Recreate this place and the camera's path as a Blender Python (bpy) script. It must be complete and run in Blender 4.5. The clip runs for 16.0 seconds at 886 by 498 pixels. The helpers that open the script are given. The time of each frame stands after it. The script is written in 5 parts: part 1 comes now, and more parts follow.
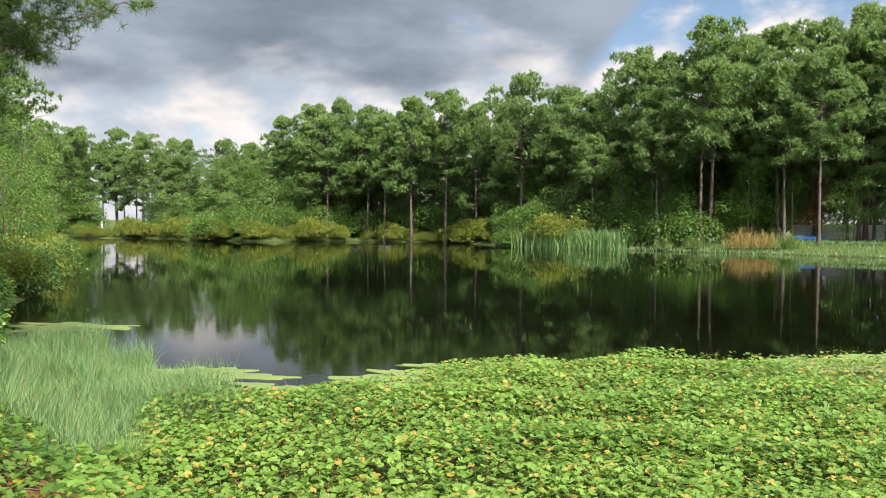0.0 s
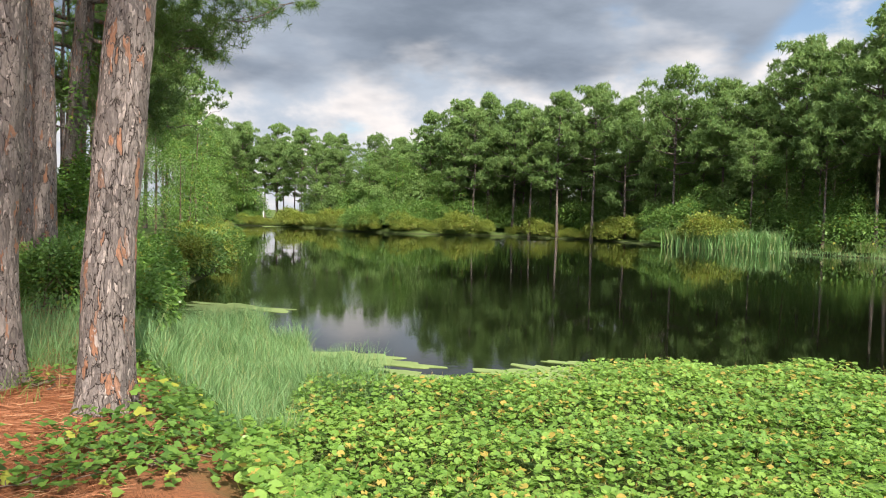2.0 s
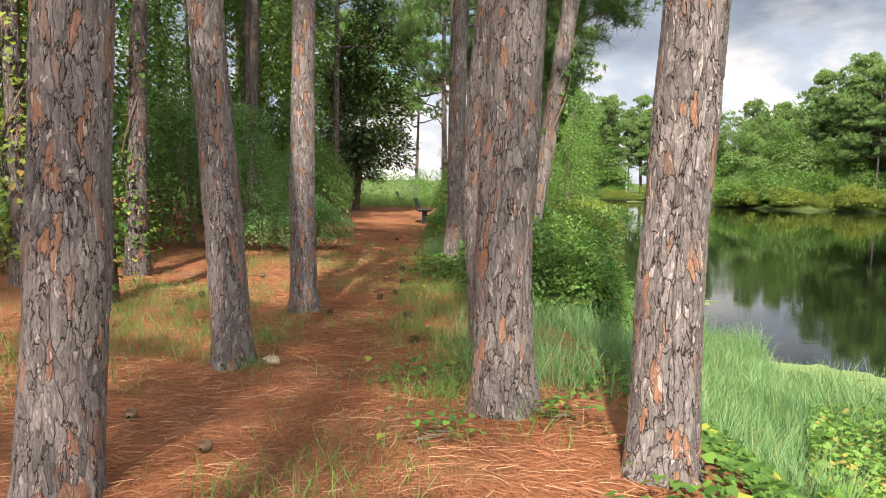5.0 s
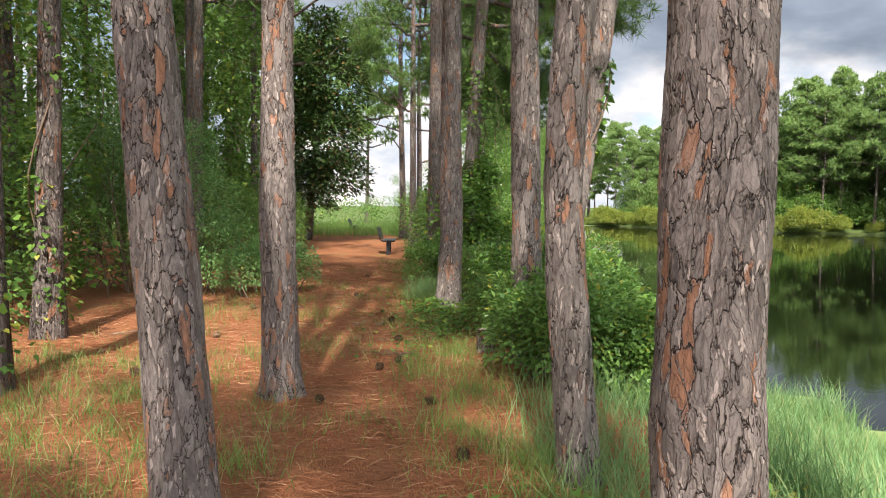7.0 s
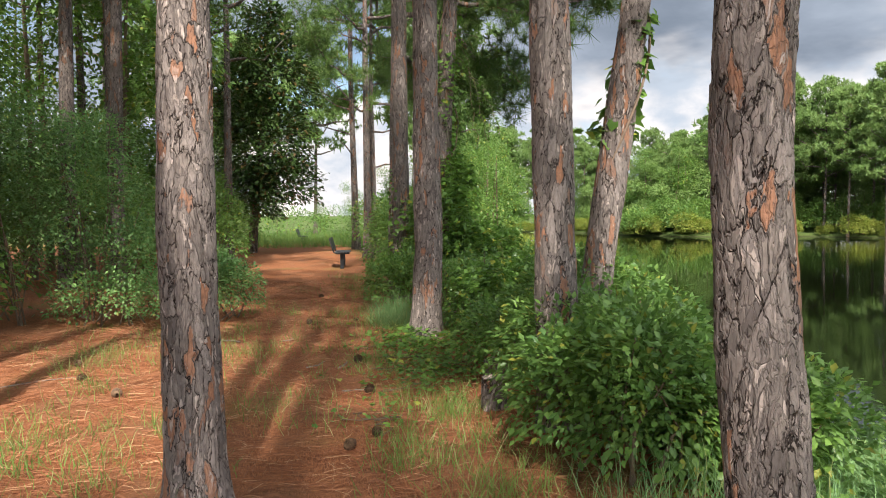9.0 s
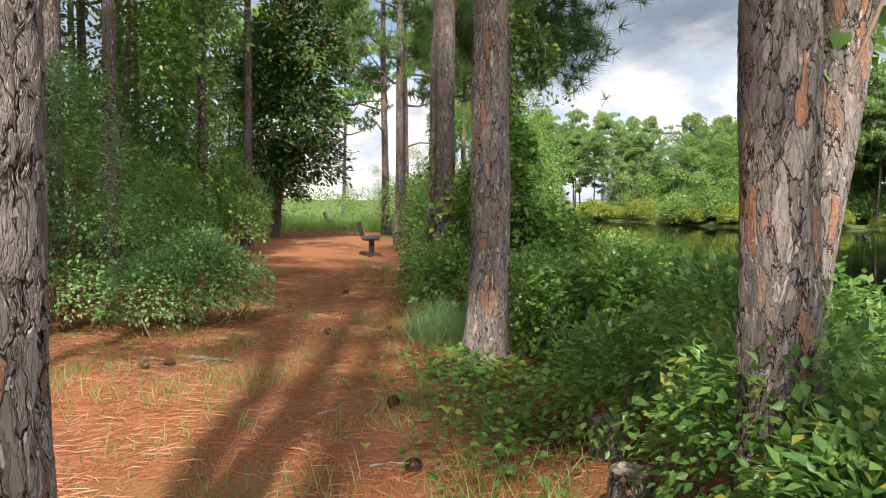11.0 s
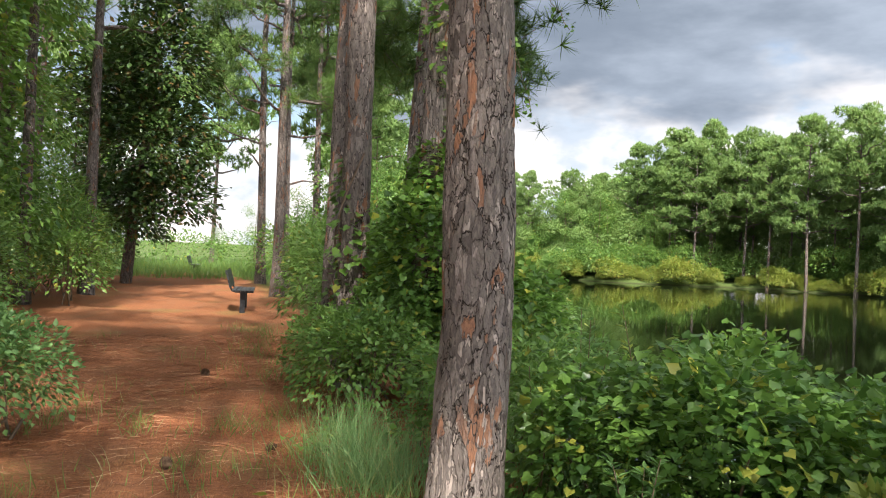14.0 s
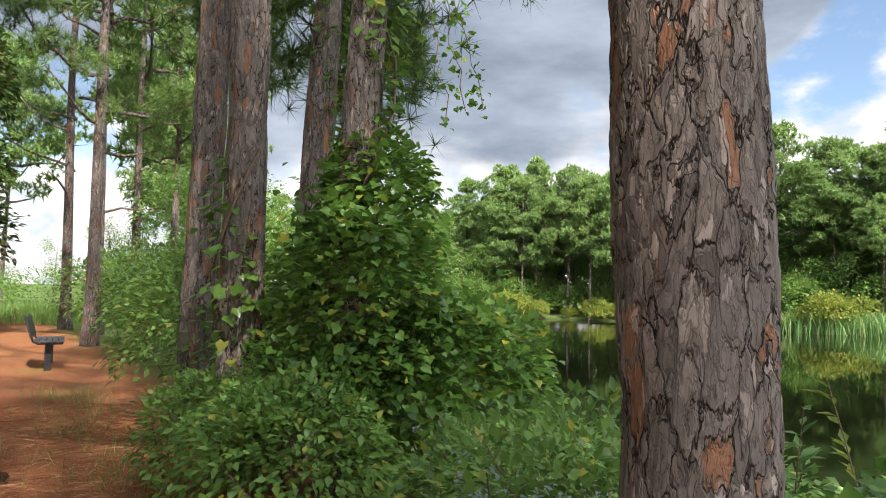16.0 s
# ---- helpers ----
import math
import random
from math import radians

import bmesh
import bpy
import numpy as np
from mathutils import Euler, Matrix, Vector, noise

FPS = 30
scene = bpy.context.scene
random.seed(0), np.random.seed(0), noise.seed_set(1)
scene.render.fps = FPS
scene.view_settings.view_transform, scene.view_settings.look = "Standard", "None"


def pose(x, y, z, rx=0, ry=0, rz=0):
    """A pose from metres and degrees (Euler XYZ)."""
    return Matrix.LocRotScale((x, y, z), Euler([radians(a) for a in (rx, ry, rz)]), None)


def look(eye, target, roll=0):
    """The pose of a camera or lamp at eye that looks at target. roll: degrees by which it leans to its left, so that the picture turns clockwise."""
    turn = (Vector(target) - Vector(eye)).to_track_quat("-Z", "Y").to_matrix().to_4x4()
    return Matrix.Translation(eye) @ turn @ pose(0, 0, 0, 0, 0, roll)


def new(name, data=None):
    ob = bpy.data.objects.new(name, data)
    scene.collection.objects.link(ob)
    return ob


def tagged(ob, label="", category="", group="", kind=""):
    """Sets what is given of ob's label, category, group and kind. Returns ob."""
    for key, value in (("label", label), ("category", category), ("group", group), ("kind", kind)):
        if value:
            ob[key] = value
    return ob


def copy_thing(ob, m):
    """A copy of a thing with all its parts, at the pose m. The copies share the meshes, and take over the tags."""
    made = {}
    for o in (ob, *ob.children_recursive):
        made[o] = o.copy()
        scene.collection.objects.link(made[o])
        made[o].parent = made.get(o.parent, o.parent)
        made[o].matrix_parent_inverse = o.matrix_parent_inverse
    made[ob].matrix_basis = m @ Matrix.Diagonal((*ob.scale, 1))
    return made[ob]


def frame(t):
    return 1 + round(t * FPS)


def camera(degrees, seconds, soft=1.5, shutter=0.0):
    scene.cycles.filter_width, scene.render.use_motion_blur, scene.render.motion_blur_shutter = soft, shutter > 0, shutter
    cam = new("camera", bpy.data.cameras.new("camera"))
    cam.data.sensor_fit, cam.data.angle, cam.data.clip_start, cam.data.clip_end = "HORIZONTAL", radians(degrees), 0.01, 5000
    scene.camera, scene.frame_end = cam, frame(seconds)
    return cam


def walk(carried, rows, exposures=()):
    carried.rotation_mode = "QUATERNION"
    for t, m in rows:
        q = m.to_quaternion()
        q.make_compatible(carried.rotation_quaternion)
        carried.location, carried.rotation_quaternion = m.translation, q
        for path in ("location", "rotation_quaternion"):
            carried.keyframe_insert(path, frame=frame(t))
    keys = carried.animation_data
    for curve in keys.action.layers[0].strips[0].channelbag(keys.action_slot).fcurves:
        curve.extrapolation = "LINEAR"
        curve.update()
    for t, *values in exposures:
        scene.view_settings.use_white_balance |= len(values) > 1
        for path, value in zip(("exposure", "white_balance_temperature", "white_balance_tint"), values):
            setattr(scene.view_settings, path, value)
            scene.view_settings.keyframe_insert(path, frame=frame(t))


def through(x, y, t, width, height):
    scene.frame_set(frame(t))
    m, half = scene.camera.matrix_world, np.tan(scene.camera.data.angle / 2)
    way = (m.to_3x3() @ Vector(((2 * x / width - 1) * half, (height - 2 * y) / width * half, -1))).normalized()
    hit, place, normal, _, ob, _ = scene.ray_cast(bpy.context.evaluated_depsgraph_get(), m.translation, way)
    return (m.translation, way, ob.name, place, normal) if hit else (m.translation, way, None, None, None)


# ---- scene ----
cam = camera(60.9, 16.0, 1.0)
PATH = [
    (0, (1.105, -0.826, 1.516), (2.402, 0.695, 1.442), 0.3),
    (0.5, (1.093, -0.832, 1.517), (2.324, 0.742, 1.445), -0.1),
    (1, (1.108, -0.796, 1.499), (2.258, 0.839, 1.446), -0.3),
    (1.5, (1.099, -0.764, 1.5), (2.168, 0.926, 1.445), 0.3),
    (2, (1.076, -0.727, 1.491), (2.062, 1.01, 1.398), 1.6),
    (2.5, (0.969, -0.54, 1.487), (1.831, 1.257, 1.326), 2.4),
    (3, (0.862, -0.26, 1.47), (1.474, 1.632, 1.258), 2.7),
    (3.5, (0.797, 0.129, 1.525), (0.997, 2.108, 1.316), 1.6),
    (3.7, (0.743, 0.286, 1.516), (0.809, 2.276, 1.33), 1.8),
    (5.8, (-0.026, 2.214, 1.585), (0.151, 4.199, 1.406), 0.6),
    (6, (-0.06, 2.507, 1.581), (0.131, 4.491, 1.416), 0.6),
    (6.5, (-0.223, 3.17, 1.562), (-0.05, 5.158, 1.432), 1.1),
    (7, (-0.39, 3.772, 1.601), (-0.133, 5.752, 1.487), 0.4),
    (7.5, (-0.46, 4.382, 1.611), (-0.114, 6.348, 1.487), -0.7),
    (8, (-0.531, 4.977, 1.615), (-0.119, 6.93, 1.488), -0.9),
    (8.5, (-0.466, 5.512, 1.593), (-0.057, 7.467, 1.505), -1.1),
    (9, (-0.41, 6.115, 1.553), (-0.02, 8.074, 1.462), -0.4),
    (9.5, (-0.375, 6.689, 1.538), (0.017, 8.647, 1.434), -0.7),
    (9.7, (-0.347, 6.947, 1.531), (0.034, 8.908, 1.43), -0.3),
    (11.8, (-0.186, 9.638, 1.476), (0.119, 11.609, 1.331), 0.4),
    (12, (-0.15, 9.859, 1.475), (0.171, 11.828, 1.336), 0.6),
    (12.5, (-0.089, 10.39, 1.488), (0.196, 12.366, 1.367), 1.2),
    (13, (-0.087, 10.848, 1.52), (0.13, 12.834, 1.42), 2.1),
    (13.5, (-0.029, 11.388, 1.493), (0.168, 13.378, 1.447), 2.6),
    (14, (-0.113, 11.847, 1.453), (0.524, 13.743, 1.461), 2.3),
    (14.5, (-0.145, 12.334, 1.436), (0.816, 14.088, 1.46), 2.5),
    (15, (-0.166, 12.869, 1.444), (0.919, 14.549, 1.466), 2.4),
    (15.5, (-0.191, 13.525, 1.452), (0.898, 15.2, 1.523), 1.7),
    (16, (-0.161, 14.158, 1.435), (0.896, 15.851, 1.552), 1.4),
]
walk(cam, [(t, look(eye, target, roll)) for t, eye, target, roll in PATH],
     exposures=[(0, 0.65), (2.5, 0.65), (3.5, 0.7), (6.5, 0.95), (9, 0.85), (10.5, 0.9), (12.5, 1.15), (14.5, 1.1), (16, 1.1)])

# ---- world, sun ----
SUN_FROM = Vector((-0.14, -1.0, 1.10)).normalized()
world = bpy.data.worlds.new("sky")
scene.world = world
world.use_nodes = True


def build_sky(nt):
    nt.nodes.clear()
    N = nt.nodes.new

    def math_node(op, a, b=None, clamp=False):
        n = N("ShaderNodeMath")
        n.operation = op
        n.use_clamp = clamp
        for i, v in enumerate((a, b)):
            if v is None:
                continue
            if isinstance(v, (int, float)):
                n.inputs[i].default_value = v
            else:
                nt.links.new(v, n.inputs[i])
        return n.outputs[0]

    def ramp(v, lo, hi):
        n = N("ShaderNodeMapRange")
        n.interpolation_type = "SMOOTHSTEP"
        nt.links.new(v, n.inputs[0])
        n.inputs[1].default_value, n.inputs[2].default_value = lo, hi
        return n.outputs[0]

    def mix(fac, a, b):
        n = N("ShaderNodeMix")
        n.data_type = "RGBA"
        nt.links.new(fac, n.inputs[0])
        for i, v in ((6, a), (7, b)):
            if isinstance(v, tuple):
                n.inputs[i].default_value = (*v, 1)
            else:
                nt.links.new(v, n.inputs[i])
        return n.outputs[2]

    def noise_tex(vec, scale, detail, rough, off=(0, 0, 0), squash=(1, 1, 1)):
        m = N("ShaderNodeMapping")
        m.inputs["Location"].default_value = off
        m.inputs["Scale"].default_value = squash
        nt.links.new(vec, m.inputs[0])
        n = N("ShaderNodeTexNoise")
        n.inputs["Scale"].default_value = scale
        n.inputs["Detail"].default_value = detail
        n.inputs["Roughness"].default_value = rough
        nt.links.new(m.outputs[0], n.inputs["Vector"])
        return n.outputs[0]

    tc = N("ShaderNodeTexCoord")
    d = tc.outputs["Generated"]
    sep = N("ShaderNodeSeparateXYZ")
    nt.links.new(d, sep.inputs[0])
    z = sep.outputs["Z"]
    sky = N("ShaderNodeTexSky")
    sky.sky_type = "NISHITA"
    sky.sun_disc = False
    sky.sun_elevation = math.asin(SUN_FROM.z)
    sky.sun_rotation = math.atan2(SUN_FROM.x, SUN_FROM.y)
    clear = N("ShaderNodeVectorMath")
    clear.operation = "SCALE"
    nt.links.new(sky.outputs[0], clear.inputs[0])
    clear.inputs["Scale"].default_value = 0.10
    # heaped white clouds low down
    n_big = noise_tex(d, 2.8, 7, 0.55, (3.1, 0.4, 0.0), (1, 1, 2.2))
    n_puff = noise_tex(d, 9.0, 8, 0.55, (0.3, 1.7, 2.0), (1, 1, 1.7))
    h = math_node("ADD", n_big, math_node("MULTIPLY", n_puff, 0.35))
    low = ramp(math_node("SUBTRACT", h, math_node("MULTIPLY", z, 0.9)), 0.44, 0.56)
    tone = ramp(n_puff, 0.36, 0.66)
    white = mix(tone, (0.36, 0.405, 0.47), (0.70, 0.65, 0.625))
    out = mix(low, clear.outputs[0], white)
    # a grey sheet of cloud above
    n_sheet = noise_tex(d, 2.0, 6, 0.5, (1.3, 2.2, 0.5), (1, 1, 2.5))
    sheet_edge = math_node("ADD", z, math_node("MULTIPLY", math_node("SUBTRACT", n_sheet, 0.5), 0.55))
    sheet_edge = math_node("ADD", sheet_edge, math_node("MULTIPLY", math_node("SUBTRACT", n_puff, 0.5), 0.07))
    # the sheet opens to blue towards the sun's side
    opening = ramp(math_node("ADD", sep.outputs["X"], math_node("MULTIPLY", n_sheet, 0.2)), 0.86, 1.0)
    sheet = ramp(math_node("SUBTRACT", sheet_edge, math_node("MULTIPLY", opening, 0.5)), 0.165, 0.235)
    n_grey = noise_tex(d, 4.0, 6, 0.55, (5, 1, 0), (1, 1, 3))
    grey = mix(ramp(n_grey, 0.3, 0.7), (0.140, 0.168, 0.212), (0.270, 0.308, 0.37))
    out = mix(sheet, out, grey)
    # on the sun's side the sheet breaks up into thin sunlit cloud
    sunward = N("ShaderNodeVectorMath")
    sunward.operation = "DOT_PRODUCT"
    nt.links.new(d, sunward.inputs[0])
    sunward.inputs[1].default_value = SUN_FROM
    n_thin = noise_tex(d, 2.6, 6, 0.55, (2.0, 5.0, 1.0), (1, 1, 1.6))
    thin = mix(ramp(n_thin, 0.35, 0.65), (0.60, 0.78, 1.05), (2.1, 2.04, 1.95))
    out = mix(ramp(math_node("ADD", sunward.outputs["Value"], math_node("MULTIPLY", n_thin, 0.3)), 0.55, 0.90), out, thin)
    bg = N("ShaderNodeBackground")
    nt.links.new(out, bg.inputs[0])
    bg.inputs[1].default_value = 1.0
    nt.links.new(bg.outputs[0], N("ShaderNodeOutputWorld").inputs[0])


build_sky(world.node_tree)
sun = new("sun", bpy.data.lights.new("sun", "SUN"))
sun.data.energy, sun.data.angle, sun.data.color = 5.0, radians(1.3), (1.0, 0.95, 0.86)
sun.matrix_world = look(SUN_FROM * 60, (0, 0, 0))

# ---- materials ----


class Mat:
    """A small builder for node materials."""

    def __init__(self, name):
        self.m = bpy.data.materials.new(name)
        self.m.use_nodes = True
        self.nt = self.m.node_tree
        self.nt.nodes.clear()
        self.out = self.nt.nodes.new("ShaderNodeOutputMaterial")
        self.b = self.nt.nodes.new("ShaderNodeBsdfPrincipled")
        self.nt.links.new(self.b.outputs[0], self.out.inputs[0])
        self.tc = self.nt.nodes.new("ShaderNodeTexCoord")

    def link(self, v, sock):
        if isinstance(v, (int, float)):
            sock.default_value = v
        elif isinstance(v, tuple):
            sock.default_value = (*v, 1) if len(v) == 3 and sock.type == "RGBA" else v
        else:
            self.nt.links.new(v, sock)

    def coords(self, scale=(1, 1, 1), kind="Object", offset=None):
        m = self.nt.nodes.new("ShaderNodeMapping")
        m.inputs["Scale"].default_value = scale
        self.nt.links.new(self.tc.outputs[kind], m.inputs[0])
        if offset is not None:
            self.link(offset, m.inputs["Location"])
        return m.outputs[0]

    def noise(self, vec, scale, detail=4, rough=0.55, distort=0.0):
        n = self.nt.nodes.new("ShaderNodeTexNoise")
        n.inputs["Scale"].default_value = scale
        n.inputs["Detail"].default_value = detail
        n.inputs["Roughness"].default_value = rough
        n.inputs["Distortion"].default_value = distort
        self.nt.links.new(vec, n.inputs["Vector"])
        return n.outputs[0]

    def voronoi(self, vec, scale, feature="F1", rand=1.0):
        n = self.nt.nodes.new("ShaderNodeTexVoronoi")
        n.feature = feature
        n.inputs["Scale"].default_value = scale
        n.inputs["Randomness"].default_value = rand
        self.nt.links.new(vec, n.inputs["Vector"])
        return n

    def mix(self, fac, a, b, blend="MIX"):
        n = self.nt.nodes.new("ShaderNodeMix")
        n.data_type = "RGBA"
        n.blend_type = blend
        self.link(fac, n.inputs[0])
        self.link(a, n.inputs[6])
        self.link(b, n.inputs[7])
        return n.outputs[2]

    def math(self, op, a, b=0.0, clamp=False):
        n = self.nt.nodes.new("ShaderNodeMath")
        n.operation = op
        n.use_clamp = clamp
        self.link(a, n.inputs[0])
        self.link(b, n.inputs[1])
        return n.outputs[0]

    def ramp(self, v, lo, hi, a=0.0, b=1.0):
        n = self.nt.nodes.new("ShaderNodeMapRange")
        n.interpolation_type = "SMOOTHSTEP"
        self.link(v, n.inputs[0])
        for i, x in ((1, lo), (2, hi), (3, a), (4, b)):
            n.inputs[i].default_value = x
        return n.outputs[0]

    def rand_object(self):
        return self.nt.nodes.new("ShaderNodeObjectInfo").outputs["Random"]

    def rand_island(self):
        return self.nt.nodes.new("ShaderNodeNewGeometry").outputs["Random Per Island"]

    def bump(self, height, strength=0.5, dist=0.02):
        n = self.nt.nodes.new("ShaderNodeBump")
        n.inputs["Strength"].default_value = strength
        n.inputs["Distance"].default_value = dist
        self.nt.links.new(height, n.inputs["Height"])
        self.nt.links.new(n.outputs[0], self.b.inputs["Normal"])

    def done(self, color, rough=0.8, spec=0.3, metal=0.0):
        self.link(color, self.b.inputs["Base Color"])
        self.link(rough, self.b.inputs["Roughness"])
        self.b.inputs["Specular IOR Level"].default_value = spec
        self.b.inputs["Metallic"].default_value = metal
        return self.m


def leaf_material(name, dark, light, accent, accent_share=0.06, rough=0.45, through=0.35, patch=0.6):
    """Leaves: each one its own tint, clumps of a shade of their own, light passing through."""
    m = Mat(name)
    r = m.rand_island()
    clump = m.noise(m.coords((1, 1, 1)), patch, 3)
    t = m.math("ADD", m.math("MULTIPLY", r, 0.6), m.math("MULTIPLY", m.ramp(clump, 0.3, 0.7), 0.4))
    c = m.mix(t, dark, light)
    pick = m.math("FRACT", m.math("MULTIPLY", r, 37.7))
    c = m.mix(m.ramp(pick, 1.0 - accent_share - 0.01, 1.0 - accent_share), c, accent)
    m.done(c, rough, 0.35)
    tr = m.nt.nodes.new("ShaderNodeBsdfTranslucent")
    m.link(m.mix(0.5, c, light), tr.inputs[0])
    mx = m.nt.nodes.new("ShaderNodeMixShader")
    mx.inputs[0].default_value = through
    m.nt.links.new(m.b.outputs[0], mx.inputs[1])
    m.nt.links.new(tr.outputs[0], mx.inputs[2])
    m.nt.links.new(mx.outputs[0], m.out.inputs[0])
    return m.m


def bark_material(name, relief):
    """Pine bark: tall plates with flaking rust patches and dark furrows, in true relief on the near trunks."""
    m = Mat(name)
    off = m.nt.nodes.new("ShaderNodeCombineXYZ")
    rnd = m.math("MULTIPLY", m.rand_object(), 40.0)
    for i in range(3):
        m.link(rnd, off.inputs[i])
    base = m.coords((1, 1, 0.28), "Object", off.outputs[0])
    # ragged edges: a broad warp and a fine one
    vec = base
    for scale, amount in ((6, 0.16), (38, 0.045)):
        cx = m.nt.nodes.new("ShaderNodeTexNoise")
        cx.inputs["Scale"].default_value = scale
        cx.inputs["Detail"].default_value = 4
        m.nt.links.new(base, cx.inputs["Vector"])
        wm = m.nt.nodes.new("ShaderNodeVectorMath")
        wm.operation = "SCALE"
        m.nt.links.new(cx.outputs["Color"], wm.inputs[0])
        wm.inputs["Scale"].default_value = amount
        wv = m.nt.nodes.new("ShaderNodeVectorMath")
        wv.operation = "ADD"
        m.nt.links.new(vec, wv.inputs[0])
        m.nt.links.new(wm.outputs[0], wv.inputs[1])
        vec = wv.outputs[0]
    edge = m.voronoi(vec, 21, "DISTANCE_TO_EDGE").outputs["Distance"]
    cell = m.voronoi(vec, 21, "F1")
    sep = m.nt.nodes.new("ShaderNodeSeparateColor")
    m.nt.links.new(cell.outputs["Color"], sep.inputs[0])
    cellr = sep.outputs[0]
    flake_edge = m.voronoi(vec, 52, "DISTANCE_TO_EDGE").outputs["Distance"]
    flake = m.voronoi(vec, 52, "F1")
    sep2 = m.nt.nodes.new("ShaderNodeSeparateColor")
    m.nt.links.new(flake.outputs["Color"], sep2.inputs[0])
    fine = m.noise(base, 60, 6, 0.65)
    deep = m.ramp(m.noise(base, 14, 4), 0.34, 0.54, 0.30, 1.0)
    plate = m.math("SUBTRACT", 1.0, m.math("MULTIPLY", m.ramp(edge, 0.0, 0.062, 1.0, 0.0), deep))
    grey = m.mix(cellr, (0.105, 0.087, 0.080), (0.270, 0.224, 0.205))
    grey = m.mix(m.math("MULTIPLY", sep2.outputs[1], 0.5), grey, (0.34, 0.275, 0.24))
    rust = m.mix(fine, (0.30, 0.115, 0.055), (0.44, 0.20, 0.10))
    rusty = m.math("MULTIPLY", m.ramp(m.math("ADD", sep.outputs[1], m.math("MULTIPLY", fine, 0.12)), 0.88, 0.95), m.ramp(edge, 0.02, 0.09))
    c = m.mix(m.math("MULTIPLY", rusty, 0.75), grey, rust)
    c = m.mix(m.math("MULTIPLY", m.ramp(sep2.outputs[2], 0.86, 0.9), m.ramp(flake_edge, 0.05, 0.12)), c, (0.42, 0.34, 0.30))
    c = m.mix(m.ramp(fine, 0.38, 0.66, 0.0, 0.75), c, m.mix(0.5, c, (0.05, 0.038, 0.034)))
    c = m.mix(m.ramp(flake_edge, 0.0, 0.045, 0.55, 0.0), c, (0.085, 0.064, 0.057))
    c = m.mix(m.ramp(m.noise(m.coords((1, 1, 0.12), "Object", off.outputs[0]), 26, 4, 0.6), 0.52, 0.72, 0.0, 0.55), c, (0.10, 0.078, 0.070))
    c = m.mix(m.ramp(plate, 0.05, 0.75), (0.032, 0.023, 0.020), c)
    height = m.math("ADD", m.math("MULTIPLY", plate, 1.0), m.math("MULTIPLY", m.math("MULTIPLY", cellr, plate), 0.55))
    height = m.math("ADD", height, m.math("MULTIPLY", m.ramp(flake_edge, 0.0, 0.10), 0.30))
    height = m.math("ADD", height, m.math("MULTIPLY", sep2.outputs[0], 0.22))
    height = m.math("ADD", height, m.math("MULTIPLY", fine, 0.55))
    if relief:
        d = m.nt.nodes.new("ShaderNodeDisplacement")
        m.nt.links.new(height, d.inputs["Height"])
        d.inputs["Midlevel"].default_value = 1.4
        d.inputs["Scale"].default_value = 0.0095
        m.nt.links.new(d.outputs[0], m.out.inputs["Displacement"])
        m.m.displacement_method = "BOTH"
    else:
        m.bump(height, 1.0, 0.035)
    return m.done(c, 0.88, 0.15)


def ground_material():
    """Pine straw over sandy soil, thin grass in patches, green turf away from the trees."""
    m = Mat("pine_straw_ground")
    p = m.coords((1, 1, 1))
    straw_a = m.noise(m.coords((38, 5, 20)), 3.0, 5, 0.6, 0.9)
    straw_b = m.noise(m.coords((6, 34, 20)), 3.0, 5, 0.6, 0.9)
    pick = m.noise(p, 5.0, 3)
    straw = m.mix(m.ramp(pick, 0.42, 0.58), straw_a, straw_b)
    fine = m.noise(p, 55, 6, 0.7)
    mid = m.noise(p, 1.3, 5, 0.6)
    c = m.mix(m.ramp(straw, 0.32, 0.70), (0.135, 0.046, 0.021), (0.47, 0.178, 0.080))
    c = m.mix(m.ramp(fine, 0.35, 0.75, 0.0, 0.55), c, (0.30, 0.125, 0.055))
    c = m.mix(m.ramp(mid, 0.40, 0.70, 0.0, 0.45), c, (0.22, 0.125, 0.070))
    big = m.noise(p, 0.55, 4, 0.55)
    grassy = m.math("MULTIPLY", m.ramp(big, 0.54, 0.70), m.ramp(fine, 0.35, 0.6))
    c = m.mix(m.math("MULTIPLY", grassy, 0.55), c, (0.17, 0.17, 0.055))
    # turf and soil away from the pines
    sep = m.nt.nodes.new("ShaderNodeSeparateXYZ")
    m.nt.links.new(p, sep.inputs[0])
    away = m.math("ADD", sep.outputs[0], m.math("MULTIPLY", mid, 1.6))
    turf = m.mix(m.ramp(fine, 0.3, 0.7), (0.045, 0.075, 0.018), (0.13, 0.17, 0.05))
    right = m.ramp(away, 2.6, 3.8)
    c = m.mix(right, c, turf)
    far = m.ramp(m.math("ADD", sep.outputs[1], m.math("MULTIPLY", mid, 6)), 52, 62)
    c = m.mix(far, c, turf)
    wet = m.ramp(sep.outputs[2], -1.02, -0.82)
    c = m.mix(wet, (0.05, 0.055, 0.022), c)
    m.bump(m.math("ADD", straw, m.math("MULTIPLY", fine, 0.6)), 0.8, 0.03)
    return m.done(c, 0.9, 0.15)


